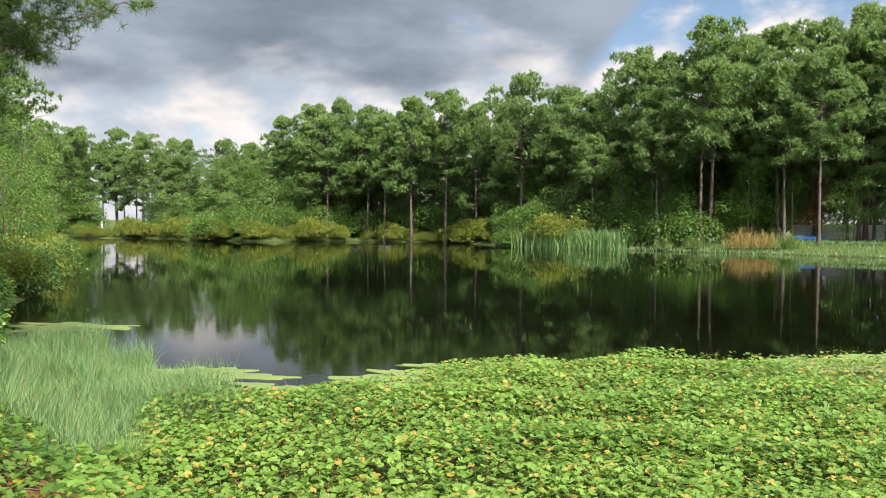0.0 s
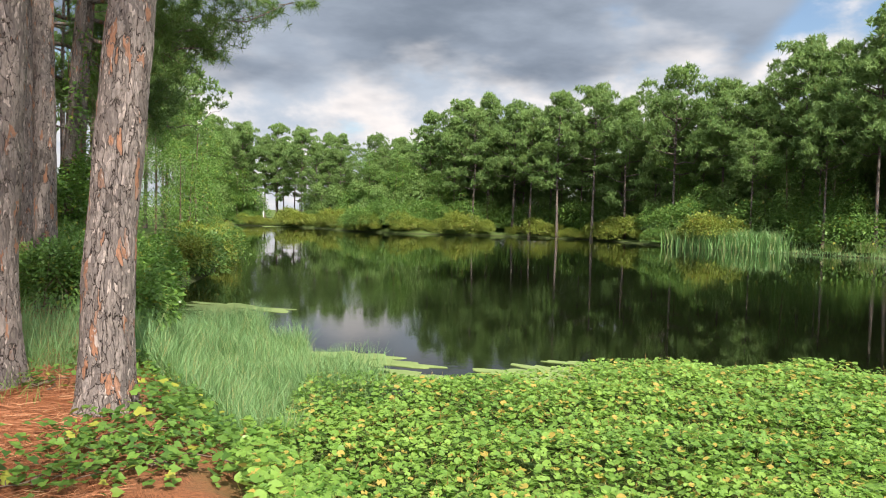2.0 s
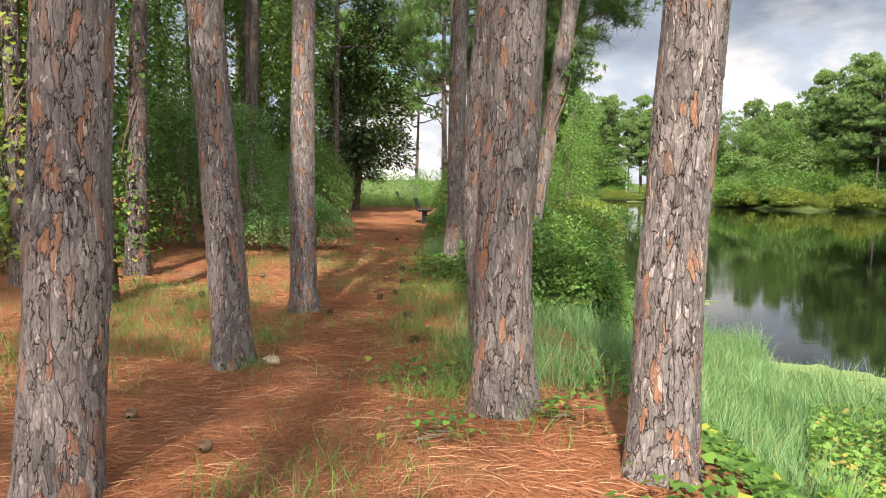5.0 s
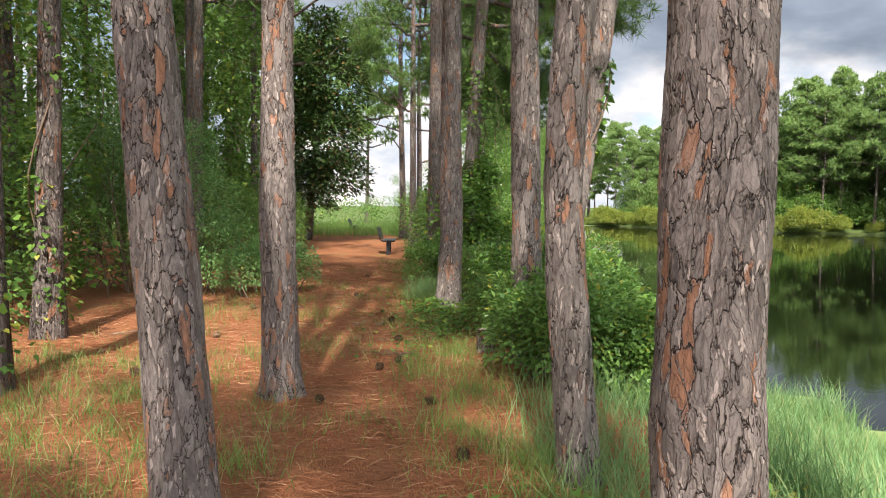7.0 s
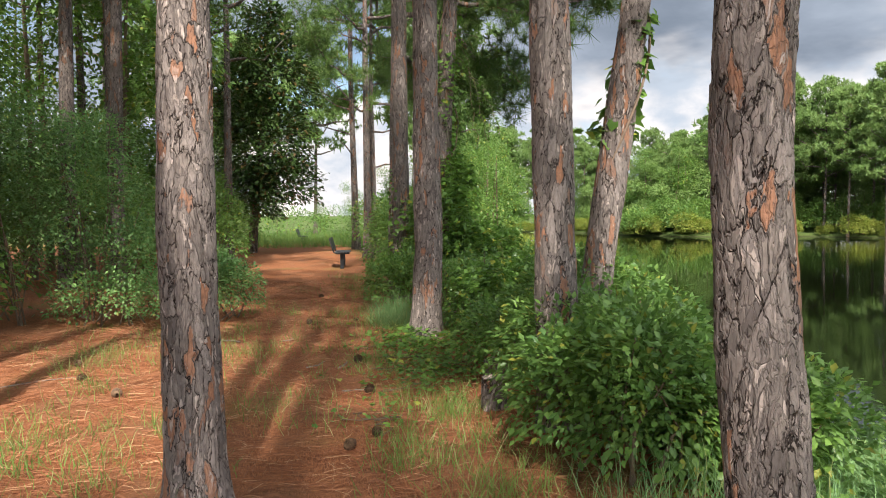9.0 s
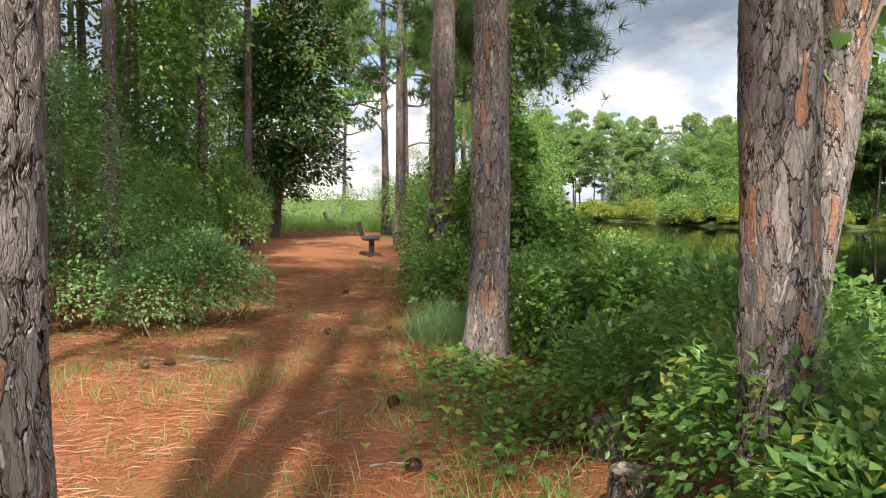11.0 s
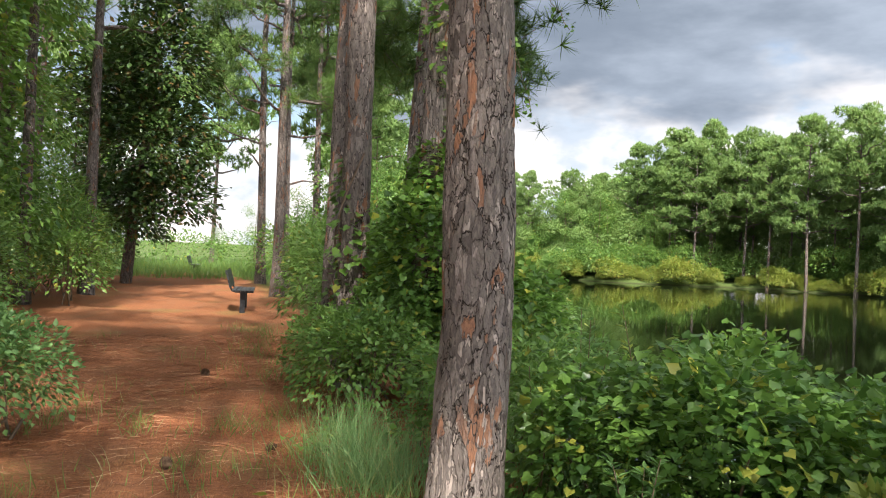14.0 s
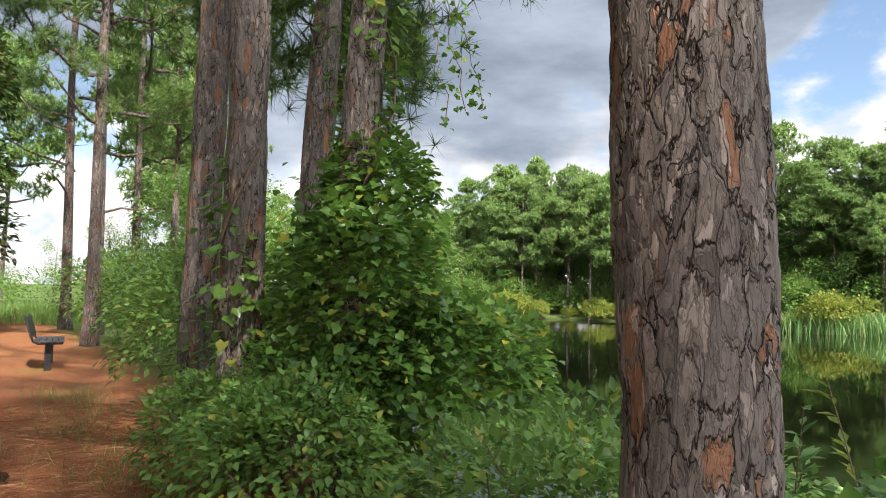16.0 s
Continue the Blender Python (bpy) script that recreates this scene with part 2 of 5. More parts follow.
def water_material():
    m = Mat("pond_water")
    p = m.coords((1, 1, 1))
    small = m.noise(m.coords((1.0, 1.9, 1)), 3.0, 4, 0.55)
    fine = m.noise(m.coords((1.0, 2.2, 1)), 9.0, 3, 0.5)
    breeze = m.ramp(m.noise(m.coords((0.6, 1, 1)), 0.055, 3, 0.6), 0.45, 0.60, 0.18, 1.0)
    h = m.math("MULTIPLY", m.math("ADD", small, m.math("MULTIPLY", fine, 0.4)), breeze)
    m.bump(h, 0.11, 0.02)
    murk = m.noise(p, 0.3, 3)
    m.done(m.mix(murk, (0.002, 0.003, 0.001), (0.006, 0.008, 0.003)), 0.012, 0.5)
    m.b.inputs["IOR"].default_value = 1.33
    return m.m


M_BARK = bark_material("pine_bark_relief", True)
M_BARK_FAR = bark_material("pine_bark", False)
M_GROUND = ground_material()
M_WATER = water_material()
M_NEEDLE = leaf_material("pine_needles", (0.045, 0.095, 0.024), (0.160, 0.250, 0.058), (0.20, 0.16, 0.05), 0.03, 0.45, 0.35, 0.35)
# paler copy for the far bank: sunlight on the trees lifted into the colour
M_NEEDLE_FAR_LIT = leaf_material("lit_far_pine_needles", (0.085, 0.160, 0.046), (0.280, 0.400, 0.120), (0.20, 0.19, 0.06), 0.03, 0.5, 0.40, 0.22)
M_LEAF = leaf_material("shrub_leaves", (0.058, 0.130, 0.034), (0.215, 0.350, 0.075), (0.30, 0.29, 0.05), 0.04, 0.36, 0.40, 1.2)
M_LEAF_BLUE = leaf_material("soft_green_leaves", (0.078, 0.170, 0.058), (0.235, 0.390, 0.125), (0.26, 0.25, 0.06), 0.03, 0.42, 0.42, 1.0)
M_LEAF_YELLOW = leaf_material("yellow_green_leaves", (0.110, 0.160, 0.030), (0.340, 0.390, 0.070), (0.34, 0.22, 0.05), 0.06, 0.45, 0.40, 0.5)
M_LEAF_DARK = leaf_material("glossy_dark_leaves", (0.024, 0.060, 0.017), (0.100, 0.165, 0.040), (0.16, 0.10, 0.035), 0.08, 0.28, 0.15, 0.8)
M_LEAF_VINE = leaf_material("grape_vine_leaves", (0.040, 0.100, 0.024), (0.200, 0.340, 0.060), (0.36, 0.36, 0.06), 0.05, 0.30, 0.40, 1.5)

# ---- mesh helpers ----


def quick_mesh(name, V, F, smooth=False):
    """A mesh from arrays of points and of faces that all have the same number of corners."""
    me = bpy.data.meshes.new(name)
    V = np.asarray(V, np.float32)
    F = np.asarray(F, np.int32)
    k = F.shape[1]
    me.vertices.add(len(V))
    me.vertices.foreach_set("co", V.ravel())
    me.loops.add(F.size)
    me.loops.foreach_set("vertex_index", F.ravel())
    me.polygons.add(len(F))
    me.polygons.foreach_set("loop_start", np.arange(0, F.size, k, dtype=np.int32))
    if smooth:
        me.polygons.foreach_set("use_smooth", np.ones(len(F), bool))
    me.update(calc_edges=True)
    return me


def part(name, me, material, parent=None, label=""):
    """One mesh object under a thing, or a thing of its own."""
    if isinstance(me, bmesh.types.BMesh):
        bm, me = me, bpy.data.meshes.new(name)
        bm.to_mesh(me)
        bm.free()
    if material and not me.materials:
        me.materials.append(material)
    ob = new(name, me)
    if parent is not None:
        ob.parent = parent
    return tagged(ob, label) if label else ob


def thing(name, x, y, z, label, category, group="", kind="", rz=0.0, scale=1.0):
    ob = new(name)
    ob.location = (x, y, z)
    ob.rotation_euler = (0, 0, rz)
    ob.scale = (scale, scale, scale)
    ob.empty_display_size = 0.2
    return tagged(ob, label, category, group, kind)


def rotations(n, rng, tilt=math.pi, up=None):
    """n random turns: any heading, tilted off upright by up to tilt."""
    a = rng.uniform(0, 2 * math.pi, n)
    b = rng.uniform(-1, 1, n) * tilt
    c = rng.uniform(-1, 1, n) * tilt
    ca, sa, cb, sb, cc, sc = np.cos(a), np.sin(a), np.cos(b), np.sin(b), np.cos(c), np.sin(c)
    o, i = np.zeros(n), np.ones(n)
    Rz = np.stack([np.stack([ca, -sa, o], -1), np.stack([sa, ca, o], -1), np.stack([o, o, i], -1)], 1)
    Rx = np.stack([np.stack([i, o, o], -1), np.stack([o, cb, -sb], -1), np.stack([o, sb, cb], -1)], 1)
    Ry = np.stack([np.stack([cc, o, sc], -1), np.stack([o, i, o], -1), np.stack([-sc, o, cc], -1)], 1)
    return Rz @ Rx @ Ry


def scatter(centers, R, size, TV, TF):
    """Copies of one small template at many places, as arrays."""
    n, k = len(centers), len(TV)
    V = np.einsum("nij,kj->nki", R, np.asarray(TV, float)) * np.asarray(size).reshape(-1, 1, 1) + centers[:, None, :]
    F = np.asarray(TF)[None] + (np.arange(n) * k)[:, None, None]
    return V.reshape(-1, 3), F.reshape(-1, np.asarray(TF).shape[1])


LEAF_V = [(0, 0, 0), (-0.30, 0.42, 0.10), (0, 1, 0.0), (0.30, 0.42, 0.10)]
LEAF_F = [(0, 2, 1), (0, 3, 2)]
HEART_V = [(0, 0, 0), (-0.34, -0.16, 0.05), (-0.52, 0.25, 0.10), (-0.26, 0.52, 0.04), (0, 0.86, -0.08), (0.26, 0.52, 0.04), (0.52, 0.25, 0.10), (0.34, -0.16, 0.05)]
HEART_F = [(0, 2, 1), (0, 3, 2), (0, 4, 3), (0, 5, 4), (0, 6, 5), (0, 7, 6)]


def tuft_template(n, width, seed, flat=0.0):
    """A spray of needles round a twig's end."""
    rng = np.random.default_rng(seed)
    V, F = [], []
    for i in range(n):
        d = rng.normal(size=3)
        d[2] = d[2] * (1 - flat) + 0.45
        d /= np.linalg.norm(d)
        s = np.cross(d, rng.normal(size=3))
        s /= np.linalg.norm(s)
        L = rng.uniform(0.7, 1.0)
        k = len(V)
        V += [tuple(s * width - d * 0.05), tuple(-s * width - d * 0.05), tuple(d * L)]
        F.append((k, k + 1, k + 2))
    return V, F


def tube(points, radii, sides=8):
    """A tapered tube along points, as arrays of quads."""
    P = np.asarray(points, float)
    T = np.gradient(P, axis=0)
    T /= np.linalg.norm(T, axis=1)[:, None]
    ref = np.array([0.3, 1.0, 0.1]) if abs(T[0][2]) > 0.7 else np.array([0.0, 0.0, 1.0])
    A = np.cross(T, ref)
    A /= np.linalg.norm(A, axis=1)[:, None]
    B = np.cross(T, A)
    a = np.linspace(0, 2 * math.pi, sides, endpoint=False)
    r = np.asarray(radii, float)[:, None, None]
    V = P[:, None, :] + r * (np.cos(a)[None, :, None] * A[:, None, :] + np.sin(a)[None, :, None] * B[:, None, :])
    n = len(P)
    F = [(i * sides + j, i * sides + (j + 1) % sides, (i + 1) * sides + (j + 1) % sides, (i + 1) * sides + j) for i in range(n - 1) for j in range(sides)]
    return V.reshape(-1, 3), np.asarray(F)


def join(parts):
    V, F, k = [], [], 0
    for v, f in parts:
        V.append(v)
        F.append(np.asarray(f) + k)
        k += len(v)
    return np.concatenate(V), np.concatenate(F)


# ---- ground and water ----
WATER_Z = -1.0
SHORE = [(16, -6), (15.2, 3.6), (12, 6.3), (9.9, 7.6), (7.4, 7.6), (5.2, 8.6), (4.7, 11), (4.7, 14), (4.3, 17), (4.6, 20), (6.0, 24), (8.0, 29), (10, 38), (13, 52), (17, 70), (22, 92),
         (27, 108), (34, 108), (38, 96), (37, 84), (44, 78), (54, 73), (57.5, 63), (54.5, 51), (57, 41), (58, 32), (60, 26), (60.5, 19), (63, 5), (60, -15), (40, -25), (22, -18)]


def shore_distance(X, Y):
    """Signed distance from the shoreline, negative on the water."""
    P = np.array(SHORE, float)
    Q = np.roll(P, -1, axis=0)
    best = np.full(X.shape, 1e9)
    inside = np.zeros(X.shape, bool)
    for (ax, ay), (bx, by) in zip(P, Q):
        dx, dy = bx - ax, by - ay
        t = np.clip(((X - ax) * dx + (Y - ay) * dy) / (dx * dx + dy * dy), 0, 1)
        best = np.minimum(best, np.hypot(X - ax - t * dx, Y - ay - t * dy))
        cross = (ay > Y) != (by > Y)
        with np.errstate(divide="ignore", invalid="ignore"):
            xs = ax + (Y - ay) * dx / (dy if dy else 1e-9)
        inside ^= cross & (X < xs)
    return np.where(inside, -best, best)


def smooth01(v):
    v = np.clip(v, 0, 1)
    return v * v * (3 - 2 * v)


def ground_z(X, Y):
    X, Y = np.asarray(X, float), np.asarray(Y, float)
    d = shore_distance(X, Y)
    near = (X < 16) & (Y < 60)
    # the near bank: a short slope from the straw down to a wet shelf
    foot = 3.5 + np.maximum(Y - 9, 0) * 0.02 + np.maximum(Y - 18, 0) * 0.11
    slope = smooth01((foot - X) / 1.7)
    shelf = WATER_Z + 0.12 - 0.16 * (1 - smooth01(d / 0.5))
    z_near = shelf + (0.0 - shelf) * slope
    z_far = WATER_Z + 0.10 + 0.8 * smooth01((d - 0.3) / 4.0) - 0.14 * (1 - smooth01(d / 0.3))
    w = smooth01((Y - 34) / 20)
    z = np.where(d > 0, np.where(near, z_near * (1 - w) + z_far * w, z_far), WATER_Z - 0.04 - np.minimum(-d, 3) * 0.4)
    bumps = 0.035 * np.sin(X * 1.7 + 0.6 * np.sin(Y * 1.1)) * np.sin(Y * 1.3 + 0.5) + 0.02 * np.sin(X * 4.1 + Y * 2.3)
    return z + bumps * smooth01(d / 1.5)


def gz(x, y):
    return float(ground_z(np.array([x]), np.array([y]))[0])


def graded(lo, hi, fine_lo, fine_hi, step):
    v = list(np.arange(fine_lo, fine_hi + 1e-6, step))
    s, x = step, fine_hi
    while x < hi:
        s *= 1.16
        x += s
        v.append(x)
    s, x = step, fine_lo
    while x > lo:
        s *= 1.16
        x -= s
        v.insert(0, x)
    return np.array(v)


gx, gy = graded(-1600, 1600, -7, 16, 0.22), graded(-1600, 1600, -4, 34, 0.22)
GX, GY = np.meshgrid(gx, gy, indexing="ij")
GZ = ground_z(GX, GY)
nx, ny = GX.shape
ids = np.arange(nx * ny).reshape(nx, ny)
gf = np.stack([ids[:-1, :-1], ids[1:, :-1], ids[1:, 1:], ids[:-1, 1:]], -1).reshape(-1, 4)
tagged(part("ground", quick_mesh("ground", np.stack([GX, GY, GZ], -1).reshape(-1, 3), gf, True), M_GROUND),
       "rust-red pine straw over sandy ground with thin grass", "ground", kind="structure")


def water_sheet():
    bm = bmesh.new()
    P = np.array(SHORE, float)
    c = P.mean(axis=0)
    T = np.roll(P, -1, 0) - np.roll(P, 1, 0)
    Nn = np.stack([T[:, 1], -T[:, 0]], 1) / np.linalg.norm(T, axis=1)[:, None]
    area = 0.5 * sum(P[i][0] * P[(i + 1) % len(P)][1] - P[(i + 1) % len(P)][0] * P[i][1] for i in range(len(P)))
    Q = P + Nn * (0.7 if area > 0 else -0.7)
    f = bm.faces.new([bm.verts.new((x, y, WATER_Z)) for x, y in Q])
    bmesh.ops.triangulate(bm, faces=[f])
    bmesh.ops.recalc_face_normals(bm, faces=bm.faces)
    for f in bm.faces:
        if f.normal.z < 0:
            f.normal_flip()
    return bm


tagged(part("water", water_sheet(), M_WATER), "dark still pond water with faint ripples", "water", kind="structure")

# ---- pines ----


def trunk_arrays(spine, r0, height, sides, rows, flare=0.45, top=0.35, seed=0, lower=None):
    """A tapered, slightly bent trunk. spine: (height, x, y) offsets from the base."""
    rng = np.random.default_rng(seed)
    S = np.array(spine, float)
    z = np.linspace(0, 1, rows) ** 1.0 * (lower or height)
    x, y = np.interp(z, S[:, 0], S[:, 1]), np.interp(z, S[:, 0], S[:, 2])
    k = np.exp(-z / 0.16)
    r = r0 * (1 - (1 - top) * (z / height) ** 0.9) * (1 + flare * k)
    r = r * (1 + 0.025 * np.sin(z * 3.1 + seed) + 0.02 * np.sin(z * 7.3 + seed))
    a = np.linspace(0, 2 * math.pi, sides, endpoint=False)
    lob = 1 + 0.16 * k[:, None] * np.sin(a[None] * 4 + seed) + 0.035 * np.sin(2 * a[None] + z[:, None] * 0.7 + seed) + 0.02 * np.sin(3 * a[None] - z[:, None] * 1.3)
    R = r[:, None] * lob
    V = np.stack([x[:, None] + R * np.cos(a), y[:, None] + R * np.sin(a), np.repeat(z[:, None], sides, 1) - 0.12], -1)
    n = rows
    i = np.arange(n - 1)[:, None]
    j = np.arange(sides)[None]
    F = np.stack(np.broadcast_arrays(i * sides + j, i * sides + (j + 1) % sides, (i + 1) * sides + (j + 1) % sides, (i + 1) * sides + j), -1).reshape(-1, 4)
    return V.reshape(-1, 3), F


def pine_crown(seed, height, base, radius, limbs, tufts, tuft_size, needles, width, sparse=0.0):
    """Limbs and needles of one pine, in its own space: (limb arrays, needle arrays)."""
    rng = np.random.default_rng(seed)
    limb_parts, cen, siz = [], [], []
    clump = 1.0 if not sparse else sparse
    for i in range(limbs):
        u = (i + rng.uniform(0, 1)) / limbs
        z0 = base + (height - base) * u * 0.97
        az = i * 2.4 + rng.uniform(-0.5, 0.5)
        reach = radius * (0.45 + 0.75 * math.sin(math.pi * min(1, 0.22 + 0.78 * u)) ** 0.8) * rng.uniform(0.65, 1.15) * (1 - 0.55 * u ** 3)
        rise = rng.uniform(0.05, 0.55) * reach + 0.25 * u * reach
        t = np.linspace(0, 1, 6)
        P = np.stack([np.cos(az) * reach * t, np.sin(az) * reach * t, z0 + rise * t ** 1.4 - 0.12 * reach * t * (1 - t)], -1)
        P[1:] += rng.normal(0, 0.04 * reach, (5, 3))
        limb_parts.append(tube(P, np.linspace(0.020 * reach + 0.02, 0.008, 6), 4))
        puffs = max(2, int(round(1.6 + reach * 1.1)))
        for j in range(puffs):
            tt = 1.0 - 0.62 * j / puffs + rng.uniform(-0.06, 0.06)
            c = np.array([np.interp(tt, t, P[:, k]) for k in range(3)]) + rng.normal(0, 0.17 * reach, 3) * np.array([1, 1, 0.8])
            rad = rng.uniform(0.55, 1.0) * radius * 0.30
            m = max(4, int(tufts / (limbs * 3.0) * (rad / (radius * 0.24)) ** 2))
            d = rng.normal(0, 1, (m, 3))
            d /= np.linalg.norm(d, axis=1)[:, None]
            d[:, 2] = np.where(d[:, 2] < -0.2, -d[:, 2] * 0.8, d[:, 2])
            cen.append(c + d * rad * (0.55 + 0.45 * rng.uniform(0, 1, (m, 1)) ** 0.5) * np.array([1, 1, 0.85]) * clump + np.array([0, 0, rad * 0.3]))
            siz.append(rng.uniform(0.7, 1.2, m) * tuft_size)
    m = max(10, tufts // 9)
    d = rng.normal(0, 1, (m, 3))
    d /= np.linalg.norm(d, axis=1)[:, None]
    cen.append(d * np.array([radius * 0.40, radius * 0.40, radius * 0.28]) * rng.uniform(0.4, 1, (m, 1)) ** 0.4 + np.array([0, 0, height * 0.97]))
    siz.append(rng.uniform(0.7, 1.2, m) * tuft_size)
    C, Sz = np.concatenate(cen), np.concatenate(siz)
    TV, TF = tuft_template(needles, width, seed + 5)
    return join(limb_parts), scatter(C, rotations(len(C), rng, 0.7), Sz, TV, TF)

# near trunks: base x, y, radius, spine of (height, dx, dy), label, crown
NEAR = [
    ("A", 1.65, 5.18, 0.185, [(0, 0, 0), (1.1, 0.02, 0.08), (2.7, 0.14, 0.2), (9, 0.75, 0.55), (18, 1.5, 0.9)]),
    ("B", 0.94, 6.28, 0.200, [(0, 0, 0), (1.0, -0.04, 0.02), (2.6, 0.02, 0.1), (9, 0.35, 0.4), (18, 0.7, 0.6)]),
    ("C", -0.92, 10.2, 0.155, [(0, 0, 0), (1.7, -0.04, 0.08), (3.5, -0.04, 0.2), (9, 0.0, 0.5), (18, 0.2, 0.9)]),
    ("D", -1.15, 7.5, 0.165, [(0, 0, 0), (1.3, -0.10, 0.1), (2.8, -0.24, 0.2), (9, -0.7, 0.5), (18, -1.2, 0.8)]),
    ("E", -1.46, 4.95, 0.205, [(0, 0, 0), (1.1, 0.06, 0.06), (2.5, 0.09, 0.15), (9, 0.2, 0.5), (18, 0.3, 0.8)]),
    ("F", 1.00, 8.02, 0.125, [(0, 0, 0), (0.4, -0.03, 0.0), (1.3, -0.10, 0.03), (1.9, -0.13, 0.04), (2.5, -0.10, 0.06), (5, 0.15, 0.2), (17, 1.6, 0.6)]),
    ("G", 1.47, 11.25, 0.155, [(0, 0, 0), (0.8, -0.02, 0.0), (3.4, -0.06, 0.1), (9, -0.1, 0.3), (18, 0.1, 0.6)]),
    ("I", 1.98, 12.1, 0.135, [(0, 0, 0), (1.3, 0.15, 0.0), (3.4, 0.48, 0.04), (9, 1.3, 0.2), (17, 2.6, 0.5)]),
    ("H", 1.18, 15.25, 0.180, [(0, 0, 0), (1.2, 0.06, 0.05), (2.8, 0.04, 0.12), (9, 0.1, 0.4), (18, 0.3, 0.7)]),
    ("Kr", 1.52, 19.6, 0.165, [(0, 0, 0), (3.6, -0.03, -0.05), (9, 0.0, 0.0), (18, 0.3, 0.3)]),
    ("Kl", 1.65, 21.4, 0.175, [(0, 0, 0), (3.6, 0.05, 0.0), (9, 0.2, 0.1), (18, 0.5, 0.3)]),
    ("Nl", 2.35, 20.6, 0.155, [(0, 0, 0), (3.6, 0.16, 0.0), (9, 0.5, 0.1), (18, 1.0, 0.3)]),
    ("Nr", 2.10, 19.1, 0.150, [(0, 0, 0), (2.1, 0.06, 0.0), (3.6, 0.12, -0.02), (9, 0.5, 0.0), (18, 1.1, 0.3)]),
]
for i, (code, x, y, r, spine) in enumerate(NEAR):
    H = 16.5 + (i * 37 % 5) * 0.5
    z = gz(x, y)
    t = thing("pine_tree", x, y, z, "tall pine with flaking grey and rust-brown plated bark", "pine tree", "pines along the path")
    lo = trunk_arrays(spine, r, H, 60, 260, seed=i, lower=6.2)
    part("trunk", quick_mesh("trunk", *lo, True), M_BARK, t, "scaly grey-brown bark")
    up = np.interp([6.05, 8, 10.5, 13, H], [s[0] for s in spine], [s[1] for s in spine]), np.interp([6.05, 8, 10.5, 13, H], [s[0] for s in spine], [s[2] for s in spine])
    zs = np.array([6.0, 8, 10.5, 13, H]) - 0.12
    rr = [r * (1 - 0.65 * (q / H) ** 0.9) for q in (6.0, 8, 10.5, 13)] + [0.02]
    part("upper_trunk", quick_mesh("upper_trunk", *tube(np.stack([up[0], up[1], zs], -1), rr, 10), True), M_BARK_FAR, t)
    limbs, needles = pine_crown(100 + i, H, 8.2 if code not in ("Kr", "Nl") else 6.6, 2.6, 12, 340, 0.42, 14, 0.040)
    top = np.array([np.interp(12, [s[0] for s in spine], [s[1] for s in spine]), np.interp(12, [s[0] for s in spine], [s[2] for s in spine]), 0])
    tagged(part("branchwork", quick_mesh("branchwork", limbs[0] + top, limbs[1]), M_BARK_FAR, t), kind="stuff")
    part("crown", quick_mesh("crown", needles[0] + top, needles[1]), M_NEEDLE, t, "tufts of long green needles")

# pine kinds for the woods, built once and copied
def pine_kind(seed, H, base, radius, limbs, tufts, tuft, material, r=0.17, needles=12, width=0.045):
    t = thing("pine_tree", 0, 0, 0, "tall pine with a rounded green crown on a bare trunk", "pine tree", "pines round the pond")
    rng = np.random.default_rng(seed)
    spine = [(0, 0, 0), (H * 0.5, rng.uniform(-0.3, 0.3), rng.uniform(-0.3, 0.3)), (H, 0, 0)]
    v, f = trunk_arrays(spine, r, H, 9, 14, 0.35, 0.18, seed)
    part("trunk", quick_mesh("trunk", v, f, True), M_BARK_FAR, t)
    l, n = pine_crown(seed, H, base, radius, limbs, tufts, tuft, needles, width)
    tagged(part("branchwork", quick_mesh("branchwork", *l), M_BARK_FAR, t), kind="stuff")
    part("crown", quick_mesh("crown", *n), material, t)
    return t


def place(kinds, x, y, scale, turn, k, first):
    z = gz(x, y)
    kind = kinds[k % len(kinds)]
    m = pose(x, y, z - 0.05, 0, 0, math.degrees(turn))
    if k % len(kinds) not in first:
        first.add(k % len(kinds))
        kind.location, kind.rotation_euler, kind.scale = (x, y, z - 0.05), (0, 0, turn), (scale, scale, scale)
        return kind
    c = copy_thing(kind, m)
    c.scale = (scale, scale, scale)
    return c


FAR_KINDS = [pine_kind(200 + k, 16, (7.0, 5.0, 8.5, 3.6, 6.0)[k], (3.3, 3.0, 3.0, 2.9, 3.6)[k], 23, 1250, 0.46, M_NEEDLE_FAR_LIT, 0.17, 10, 0.13) for k in range(5)]
SKYLINE = [(33.9, 127.0, 14.5), (40.3, 126.9, 15.9), (40.2, 113.7, 13.9), (43.5, 105.6, 12.7), (45.7, 98.4, 12.1), (46.6, 92.4, 11.4), (49.1, 87.8, 14.7), (50.6, 82.5, 15.4), (52.8, 79.4, 16.3), (54.1, 75.7, 15.0), (54.5, 72.7, 14.7), (55.8, 69.0, 16.4), (57.5, 64.9, 16.4), (59.5, 61.8, 15.0), (59.8, 55.1, 16.5), (61.8, 50.6, 15.0), (62.4, 47.4, 14.2), (64.1, 43.6, 17.6), (64.4, 40.6, 17.1), (62.3, 34.6, 18.3), (68.3, 34.8, 18.3), (66.9, 30.7, 18.4), (69.4, 28.6, 18.4), (70.6, 24.9, 19.7), (71.3, 21.7, 19.3), (74.1, 19.3, 19.1), (75.2, 15.7, 18.3), (78.6, 12.8, 18.8)]
used = set()
rng = np.random.default_rng(3)
k = 0
